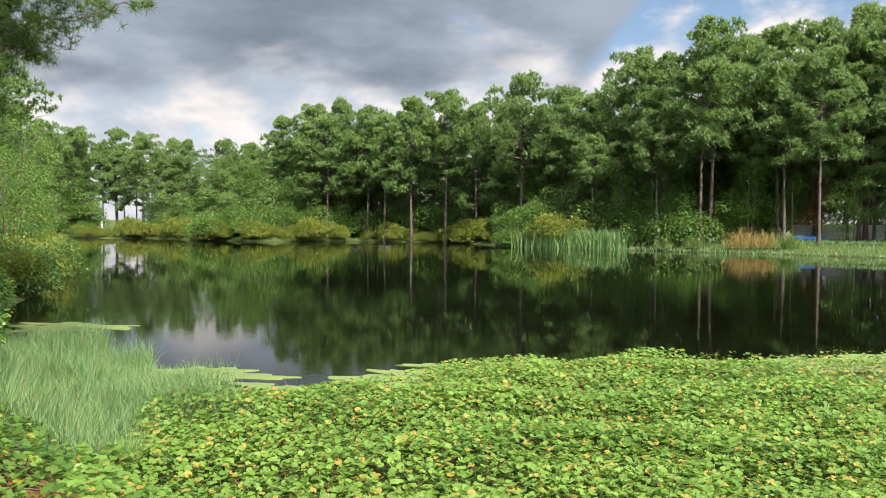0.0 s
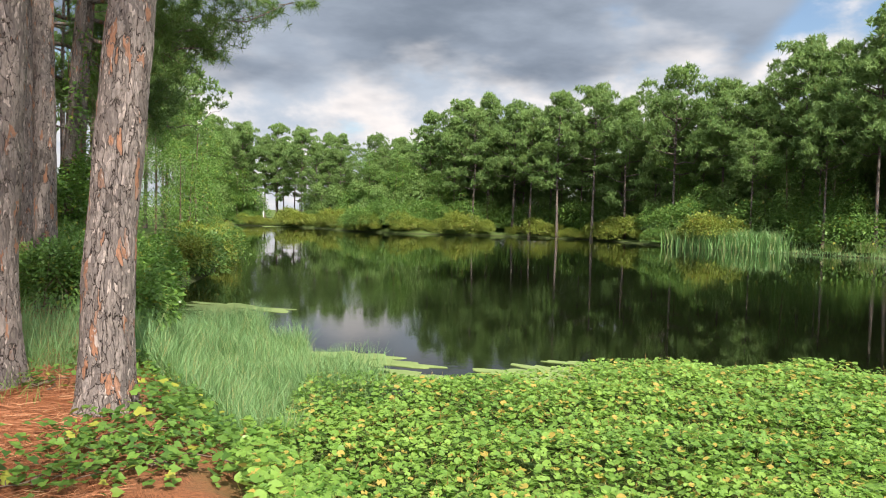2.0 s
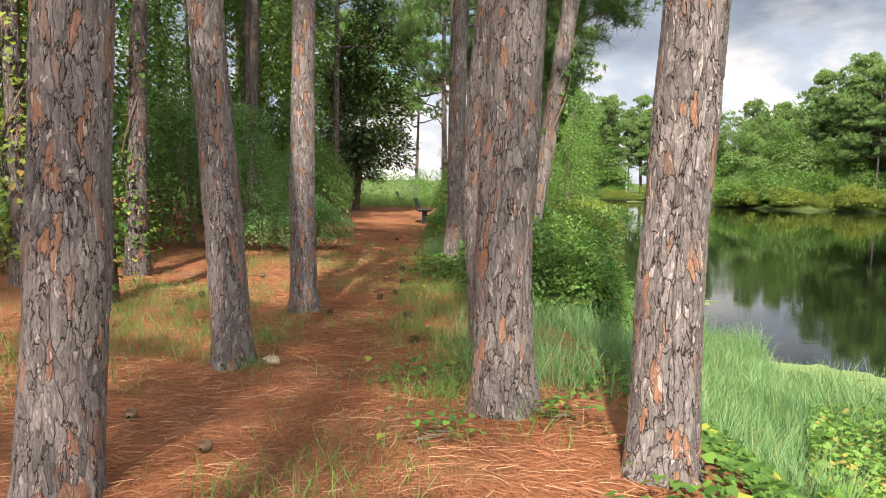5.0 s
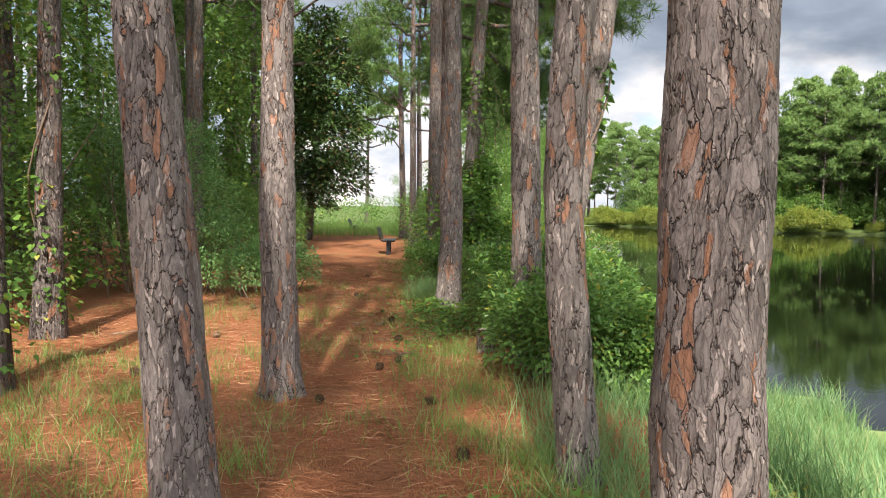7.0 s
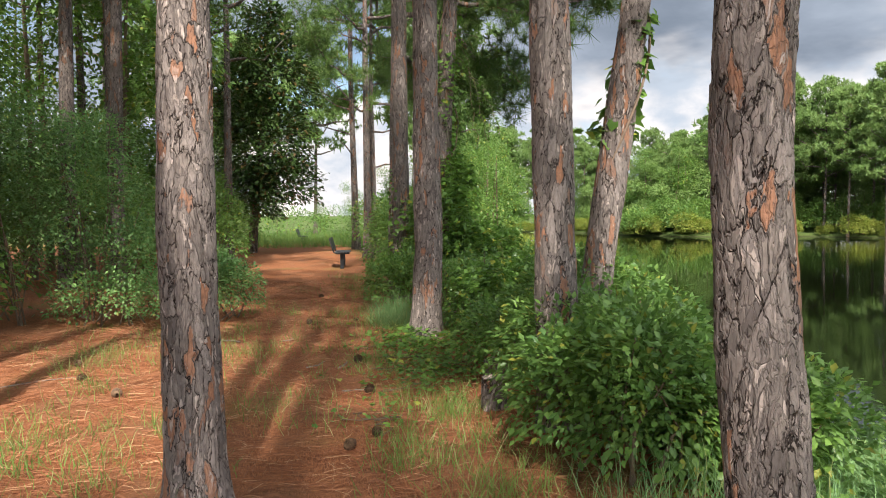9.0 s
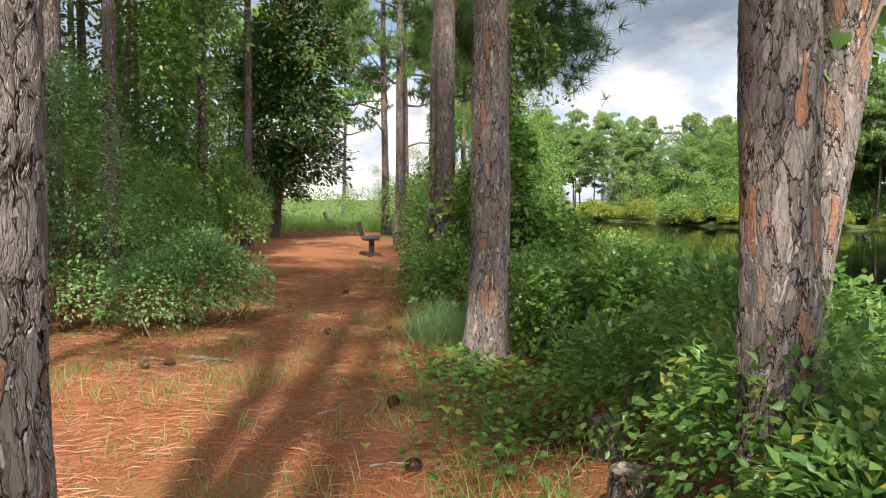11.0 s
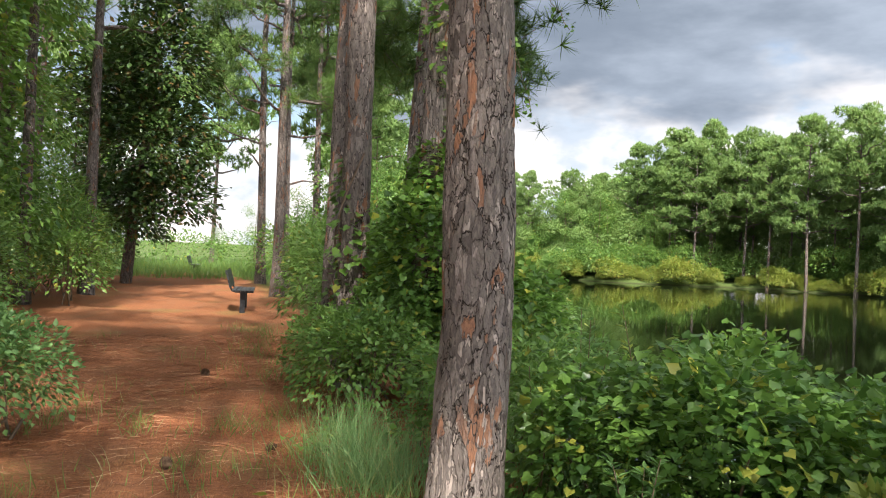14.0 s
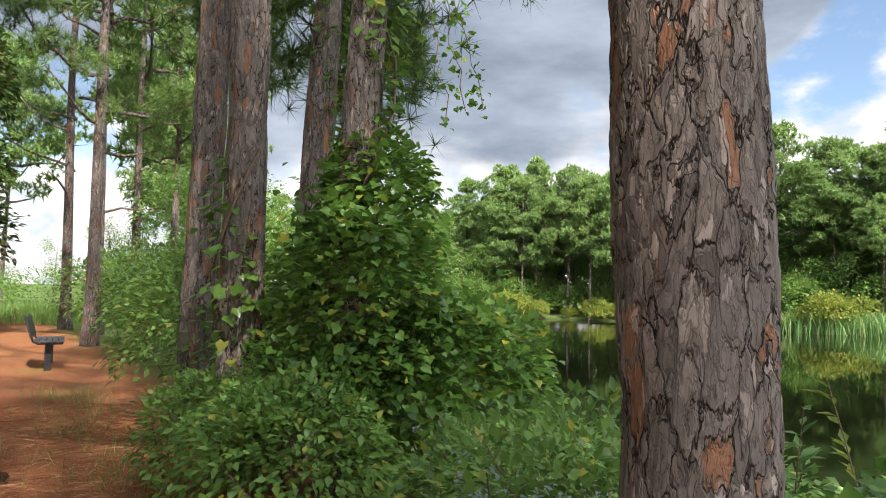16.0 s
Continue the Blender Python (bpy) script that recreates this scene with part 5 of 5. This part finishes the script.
for q, (x, y, h) in enumerate([(2.05, 15.7, 1.25), (2.35, 15.3, 1.45), (1.75, 15.65, 0.9), (2.75, 15.2, 1.3), (2.6, 13.9, 1.0), (2.2, 13.6, 0.9), (1.65, 14.4, 0.7), (3.0, 14.5, 1.5), (1.5, 17.0, 0.8), (1.75, 17.4, 0.9)]):
    tall_weed(x, y, h, 46, 1300 + q, (M_LEAF_BLUE, M_LEAF_YELLOW, M_LEAF)[q % 3], "upright weed with narrow green leaves on the bank")

# algae on the water
def scum_patch(x, y, rx, ry, seed):
    rr = np.random.default_rng(seed)
    bm = bmesh.new()
    n = 44
    a = np.linspace(0, 2 * math.pi, n, endpoint=False)
    r = 1 + 0.28 * np.sin(a * 2 + seed) + 0.22 * np.sin(a * 5 + 2 * seed) + 0.14 * np.sin(a * 9 + seed) + rr.normal(0, 0.09, n)
    rx, ry = rx * 0.85, ry * 1.25
    top = [bm.verts.new((rx * r[i] * math.cos(a[i]), ry * r[i] * math.sin(a[i]), 0.006)) for i in range(n)]
    low = [bm.verts.new((rx * r[i] * math.cos(a[i]) * 1.02, ry * r[i] * math.sin(a[i]) * 1.02, -0.01)) for i in range(n)]
    bm.faces.new(top)
    for i in range(n):
        bm.faces.new((top[i], low[i], low[(i + 1) % n], top[(i + 1) % n]))
    bmesh.ops.recalc_face_normals(bm, faces=bm.faces)
    ob = part("algae_mat", bm, M_SCUM)
    ob.location = (x, y, WATER_Z + 0.004 + 0.0007 * (seed % 9))
    ob.rotation_euler = (0, 0, (-0.67 if x < 17 else 0.9) + rr.normal(0, 0.2))
    tagged(ob, "thin yellow-green algae mat floating on the pond", "algae", "algae mats")


for q, (x, y, rx, ry) in enumerate([(5.9, 11.2, 0.9, 0.35), (5.75, 9.9, 1.1, 0.30), (5.3, 11.6, 0.7, 0.5), (8.1, 8.8, 0.8, 0.25), (8.7, 8.6, 1.0, 0.35), (9.4, 8.4, 1.0, 0.3), (10.5, 8.2, 0.9, 0.3), (11.7, 7.1, 1.3, 0.3), (12.9, 6.2, 1.2, 0.35), (6.1, 18.2, 1.5, 0.3), (5.4, 18.0, 1.2, 0.5), (5.0, 16.6, 1.0, 0.5), (7.2, 8.6, 0.9, 0.3), (14.0, 5.3, 1.3, 0.35), (15.6, 4.0, 1.4, 0.4), (6.6, 8.3, 1.4, 0.5), (8.8, 8.1, 1.5, 0.4), (11.0, 7.5, 1.6, 0.35), (13.4, 5.9, 1.5, 0.3), (5.2, 10.2, 0.8, 0.6), (6.2, 10.6, 1.0, 0.25), (9.6, 8.9, 0.8, 0.15), (12.3, 7.2, 0.9, 0.15), (14.8, 5.4, 0.9, 0.18), (16.4, 4.6, 1.2, 0.2),
                                    (5.3, 9.3, 0.9, 0.35), (6.3, 9.0, 0.9, 0.3), (5.3, 13.2, 0.6, 0.4), (9.9, 7.9, 1.2, 0.5), (7.9, 8.1, 1.2, 0.45), (34, 106, 3.0, 1.2)]):
    scum_patch(x, y, rx, ry, q)

# reeds and bank on the far side
fr = np.random.default_rng(51)
for q in range(9):
    u = q / 8
    x, y = 55.6 + 2.2 * u + fr.uniform(-0.3, 0.3), 50.2 - 8.6 * u
    t = thing("reed_clump", x, y, WATER_Z, "clump of tall bright green reeds in shallow water", "reeds", "reeds on the far bank")
    pts = fr.normal(0, 0.65, (260, 2))
    v, f = blades(pts, fr.uniform(1.0, 2.1, 260), 0.06, fr, 0.22, np.zeros(260))
    part("leaf_mass", quick_mesh("leaf_mass", v, f), M_REED, t)
for q, (x, y, s) in enumerate([(60.6, 30.8, 1.2), (61.5, 29.2, 1.0), (59.5, 34.5, 0.7), (59.0, 37, 0.6), (62, 27.5, 0.9)]):
    t = thing("grass_clump", x, y, gz(x, y), "tall pale grass clump on the far bank", "grass", "grass clumps on the far bank")
    pts = fr.normal(0, 0.5 * s, (260, 2))
    part("leaf_mass", quick_mesh("leaf_mass", *blades(pts, fr.uniform(0.8, 1.6, 260) * s, 0.035, fr, 0.55, np.zeros(260))), M_STALK if q < 2 else M_GRASS_DRY, t)
sx, sy = fr.uniform(56, 75, 16000), fr.uniform(8, 44, 16000)
ok = shore_distance(sx, sy) > -0.3
pts = np.stack([sx[ok], sy[ok]], -1)
tagged(part("far_bank_grass", quick_mesh("far_bank_grass", *blades(pts, fr.uniform(0.12, 0.35, len(pts)), 0.05, fr, 0.5)), M_GRASS), "bright green grass on the far bank", "grass", kind="stuff")

# a small tree turning brown at the edge of the far lawn
rt = thing("broadleaf_tree", 68.6, 27.9, gz(68.6, 27.9), "small tree with rusty brown and green leaves by the far lawn", "tree")
part("trunk", quick_mesh("trunk", *tube([(0, 0, -0.1), (0.1, 0, 2.0), (0, 0.1, 4.6)], [0.11, 0.08, 0.02], 7), True), M_BARK_FAR, rt)
M_LEAF_RUST = leaf_material("rusty_leaves", (0.100, 0.100, 0.025), (0.30, 0.19, 0.055), (0.34, 0.14, 0.04), 0.2, 0.5, 0.35, 0.6)
v, f = blob_leaves(96, [(0, 0, 2.6, 1.4, 1.4, 1.2), (0.5, -0.4, 3.9, 1.2, 1.2, 1.0), (-0.6, 0.5, 1.8, 1.2, 1.2, 1.0), (0.2, 0.3, 4.9, 0.8, 0.8, 0.7)], 6000, LEAF_V, LEAF_F, 0.15, 0.6)
part("crown", quick_mesh("crown", v, f), M_LEAF_RUST, rt)

# ---- bench ----
def plain(name, a, b, rough, spec=0.4, metal=0.0, scale=30):
    m = Mat(name)
    n = m.noise(m.coords(), scale, 5, 0.6)
    m.bump(n, 0.25, 0.003)
    return m.done(m.mix(m.ramp(n, 0.3, 0.7), a, b), m.ramp(n, 0.3, 0.7, rough - 0.08, rough + 0.12), spec, metal)


M_BLACK = plain("black_coated_steel", (0.012, 0.012, 0.014), (0.030, 0.032, 0.036), 0.40)


def slab(bm, x0, x1, y0, y1, z0, z1, m=None, bevel=0.008):
    r = bmesh.ops.create_cube(bm, size=1, matrix=Matrix.Translation(((x0 + x1) / 2, (y0 + y1) / 2, (z0 + z1) / 2)) @ Matrix.Diagonal((x1 - x0, y1 - y0, z1 - z0, 1)))
    vs = r["verts"]
    if bevel:
        es = list({e for v in vs for e in v.link_edges})
        g = bmesh.ops.bevel(bm, geom=es, offset=bevel, segments=2, profile=0.7, affect="EDGES")
        vs = list({v for f in g["faces"] for v in f.verts} | {v for v in vs if v.is_valid})
    if m is not None:
        bmesh.ops.transform(bm, matrix=m, verts=vs)
    return vs


def bench(x, y, turn):
    t = thing("bench", x, y, gz(x, y), "black coated metal park bench facing the pond", "bench", "benches along the path")
    t.rotation_euler = (0, 0, turn)
    # slats along local y, the sitter faces +x
    for k in range(5):
        bm = bmesh.new()
        slab(bm, -0.22 + k * 0.092, -0.22 + k * 0.092 + 0.078, -0.75, 0.75, 0.42, 0.448)
        part("seat_slat", bm, M_BLACK, t)
    for k in range(4):
        bm = bmesh.new()
        slab(bm, -0.018, 0.018, -0.75, 0.75, 0, 0.086, Matrix.Translation((-0.25 - k * 0.026, 0, 0.50 + k * 0.088)) @ Matrix.Rotation(-0.28, 4, "Y"))
        part("back_slat", bm, M_BLACK, t)
    for yy in (-0.55, 0.55):
        bm = bmesh.new()
        slab(bm, -0.055, 0.055, yy - 0.03, yy + 0.03, -0.05, 0.42)
        part("leg", bm, M_BLACK, t)
        me = quick_mesh("arm", *tube([(0.22, yy, 0.405), (-0.16, yy, 0.40), (-0.235, yy, 0.44), (-0.265, yy, 0.54), (-0.36, yy, 0.86)], [0.018] * 5, 8), True)
        part("seat_bracket", me, M_BLACK, t)
    return t


bench(1.05, 28.9, radians(-6))
bench(0.2, 52.0, radians(-6))

# ---- small things on the ground ----
M_CONE = plain("pine_cone_scales", (0.075, 0.042, 0.026), (0.20, 0.125, 0.075), 0.75, 0.2)
M_DEADWOOD = plain("dead_wood", (0.13, 0.095, 0.075), (0.32, 0.26, 0.22), 0.85, 0.15, 0, 50)


def cone_mesh():
    V, F = [], []
    rows = 9
    for i in range(rows):
        u = i / (rows - 1)
        r = 0.034 * math.sin(math.pi * (0.16 + 0.80 * u)) ** 0.75
        for j in range(9):
            a = j * 2 * math.pi / 9 + i * 0.35
            c = np.array([math.cos(a), math.sin(a), 0])
            s = np.array([-math.sin(a), math.cos(a), 0])
            z = 0.085 * u - 0.045
            k = len(V)
            V += [tuple(c * r * 0.5 - s * 0.004 + np.array([0, 0, z])), tuple(c * r * 0.5 + s * 0.004 + np.array([0, 0, z])), tuple(c * r * 1.25 + s * 0.011 + np.array([0, 0, z + 0.008])), tuple(c * r * 1.4 + np.array([0, 0, z + 0.015])), tuple(c * r * 1.25 - s * 0.011 + np.array([0, 0, z + 0.008]))]
            F += [(k, k + 1, k + 2), (k, k + 2, k + 4), (k + 2, k + 3, k + 4)]
    core = tube([(0, 0, -0.048), (0, 0, -0.02), (0, 0, 0.02), (0, 0, 0.045)], [0.012, 0.022, 0.019, 0.004], 8)
    cf = np.concatenate([core[1][:, [0, 1, 2]], core[1][:, [0, 2, 3]]])
    return quick_mesh("pine_cone", *join([(np.array(V), np.array(F)), (core[0], cf)]))


CONE = cone_mesh()
for q, (x, y) in enumerate([(-2.62, 14.46), (-2.4, 13.75), (-1.9, 12.88), (0.25, 12.81), (0.14, 11.26), (-0.06, 11.09), (-1.78, 15.42), (0.24, 13.95), (-0.6, 9.9), (-0.9, 5.6), (0.3, 9.8), (-2.3, 10.9), (0.5, 17.4), (-1.5, 6.1), (-1.6, 15.6), (0.1, 20.5), (-3.0, 12.2), (-0.2, 16.9), (0.35, 8.4)]):
    ob = part("pine_cone", CONE, M_CONE)
    ob.location = (x, y, gz(x, y) + 0.036)
    ob.rotation_euler = (1.35 + 0.2 * math.sin(q), 0.3 * math.cos(q * 2), q * 1.7)
    ob.scale = [0.85 + 0.08 * (q % 4)] * 3
    tagged(ob, "brown open pine cone lying on pine straw", "pine cone", "pine cones on the ground")


def stick(pts, r, label="broken grey stick lying on pine straw"):
    x, y = pts[0]
    rr = np.random.default_rng(int(abs(x) * 100 + abs(y) * 10))
    u, w = np.linspace(0, 1, 16), np.linspace(0, 1, len(pts))
    ax, ay = np.interp(u, w, [a for a, b in pts]) + rr.normal(0, r * 0.35, 16), np.interp(u, w, [b for a, b in pts]) + rr.normal(0, r * 0.35, 16)
    P3 = np.stack([ax - x, ay - y, ground_z(ax, ay) - gz(x, y) + r * 0.6], -1)
    ob = part("stick", quick_mesh("stick", *tube(P3, np.linspace(r, r * 0.4, 16) * rr.uniform(0.7, 1.25, 16), 8), True), M_DEADWOOD)
    ob.location = (x, y, gz(x, y))
    tagged(ob, label, "stick", "fallen sticks")


stick([(-0.33, 4.42), (-0.27, 4.2), (-0.22, 4.0), (-0.17, 3.78)], 0.028, "short weathered grey branch on pine straw")
stick([(-0.36, 4.62), (-0.2, 4.67), (-0.02, 4.72), (0.14, 4.78)], 0.014)
stick([(-0.46, 3.52), (-0.25, 3.6), (-0.03, 3.71)], 0.02)
stick([(-1.5, 15.95), (-1.3, 15.85), (-1.07, 15.7)], 0.022, "broken forked stick on pine straw")
stick([(-1.28, 15.86), (-1.5, 15.66), (-1.8, 15.4), (-2.1, 15.25)], 0.010)
stick([(-0.43, 15.85), (-0.5, 15.72), (-0.6, 15.64)], 0.012)
stick([(0.02, 13.72), (0.1, 13.86), (0.12, 13.98)], 0.014)
stick([(-0.3, 13.9), (-0.18, 13.95), (-0.1, 14.1)], 0.010)
stick([(-3.3, 13.6), (-2.8, 13.75), (-2.5, 13.9)], 0.010)
stick([(0.0, 12.9), (0.14, 12.95), (0.3, 12.9)], 0.010)
rock = bmesh.new()
bmesh.ops.create_icosphere(rock, subdivisions=3, radius=0.06)
for v in rock.verts:
    v.co = Vector((v.co.x * 1.2, v.co.y * 0.9, v.co.z * 0.7)) * (1 + 0.35 * noise.noise(v.co * 22))
rock = part("bark_chip", rock, plain("pale_chip", (0.34, 0.24, 0.15), (0.52, 0.40, 0.27), 0.8))
rock.location = (-0.83, 7.43, gz(-0.83, 7.43) + 0.03)
tagged(rock, "pale tan chip of bark on pine straw", "bark chip")


def stump(x, y, r, h):
    t = thing("stump", x, y, gz(x, y), "old grey cut stump among vines", "stump")
    v, f = trunk_arrays([(0, 0, 0), (h + 0.12, 0.01, 0.02)], r, 3.0, 40, 30, 0.3, 0.8, 5, h + 0.12)
    part("trunk", quick_mesh("trunk", v, f, True), M_BARK, t)
    bm = bmesh.new()
    c = [bm.verts.new((0.01 + r * 0.99 * math.cos(a), 0.02 + r * 0.99 * math.sin(a), h - 0.004 + 0.01 * math.sin(5 * a))) for a in np.linspace(0, 2 * math.pi, 30, endpoint=False)]
    bm.faces.new(c)
    part("cut_top", bm, M_DEADWOOD, t)


stump(1.42, 12.85, 0.11, 0.22)
stump(1.15, 11.9, 0.10, 0.24)

# ---- things beyond the pond ----
M_WHITE = plain("white_vinyl", (0.72, 0.72, 0.70), (0.80, 0.80, 0.79), 0.5, 0.4, 0, 4)
M_BLUE = plain("blue_plastic", (0.02, 0.10, 0.40), (0.04, 0.16, 0.52), 0.35)
t = thing("fence", 72.6, 25.5, gz(72.6, 25.5), "white vertical board fence behind the far lawn", "fence")
t.rotation_euler = (0, 0, math.atan2(-10, 2.0))
bm = bmesh.new()
slab(bm, -6, 6, -0.02, 0.02, 0.25, 0.35, None, 0)
part("rail", bm, M_WHITE, t)
bm = bmesh.new()
slab(bm, -6, 6, -0.02, 0.02, 1.15, 1.25, None, 0)
part("rail", bm, M_WHITE, t)
board = bmesh.new()
slab(board, -0.095, 0.095, -0.052, -0.024, -0.05, 1.5, None, 0.006)
me = None
for k in range(58):
    if me is None:
        ob = part("board", board, M_WHITE, t)
        me = ob.data
    else:
        ob = part("board", me, M_WHITE, t)
    ob.location = (-5.9 + k * 0.205, 0, 0)
t = thing("kayak", 67.4, 28.3, gz(67.4, 28.3), "upturned blue plastic boat on the far lawn", "boat")
t.rotation_euler = (0, 0, 2.2)
u = np.linspace(-1, 1, 15)
part("hull", quick_mesh("hull", *tube(np.stack([u * 1.5, 0 * u, 0.24 + 0.10 * u ** 2], -1), 0.30 * np.sqrt(np.maximum(1 - u ** 2, 0.004)), 14), True), M_BLUE, t)
# white-walled houses seen between the trunks
M_ROOF = plain("grey_shingle", (0.16, 0.15, 0.15), (0.28, 0.27, 0.26), 0.9, 0.1, 0, 6)
M_GLASS = plain("window_glass", (0.03, 0.04, 0.05), (0.05, 0.06, 0.07), 0.12, 0.6, 0, 2)
M_WALL = plain("white_siding", (0.66, 0.66, 0.64), (0.76, 0.76, 0.74), 0.7, 0.2, 0, 3)


def house(x, y, w, d, h, turn):
    t = thing("house", x, y, gz(x, y), "white-walled house with a grey roof beyond the trees", "house", "houses beyond the trees")
    t.rotation_euler = (0, 0, turn)
    bm = bmesh.new()
    slab(bm, -w / 2, w / 2, -d / 2, d / 2, -0.2, h, None, 0.02)
    part("wall", bm, M_WALL, t)
    bm = bmesh.new()
    a = [bm.verts.new(p) for p in ((-w / 2 - 0.5, -d / 2 - 0.5, h), (w / 2 + 0.5, -d / 2 - 0.5, h), (w / 2 + 0.5, d / 2 + 0.5, h), (-w / 2 - 0.5, d / 2 + 0.5, h), (-w / 2 - 0.5, 0, h + d * 0.32), (w / 2 + 0.5, 0, h + d * 0.32))]
    for q in ((0, 1, 5, 4), (2, 3, 4, 5), (0, 4, 3), (1, 2, 5), (0, 3, 2, 1)):
        bm.faces.new([a[i] for i in q])
    part("roof", bm, M_ROOF, t)
    for k in range(3):
        xx = -w / 2 + w * (k + 0.5) / 3
        bm = bmesh.new()
        slab(bm, xx - 0.6, xx + 0.6, -d / 2 - 0.06, -d / 2 + 0.02, 0.9, 2.2, None, 0.01)
        win = part("window", bm, M_WHITE, t)
        bm = bmesh.new()
        slab(bm, xx - 0.5, xx + 0.5, -d / 2 - 0.075, -d / 2 - 0.055, 1.0, 2.1, None, 0.004)
        part("pane", bm, M_GLASS, win)


house(-30, 40, 12, 8, 4.6, 0.6)
house(41, 150, 6, 6, 2.6, 0.1)
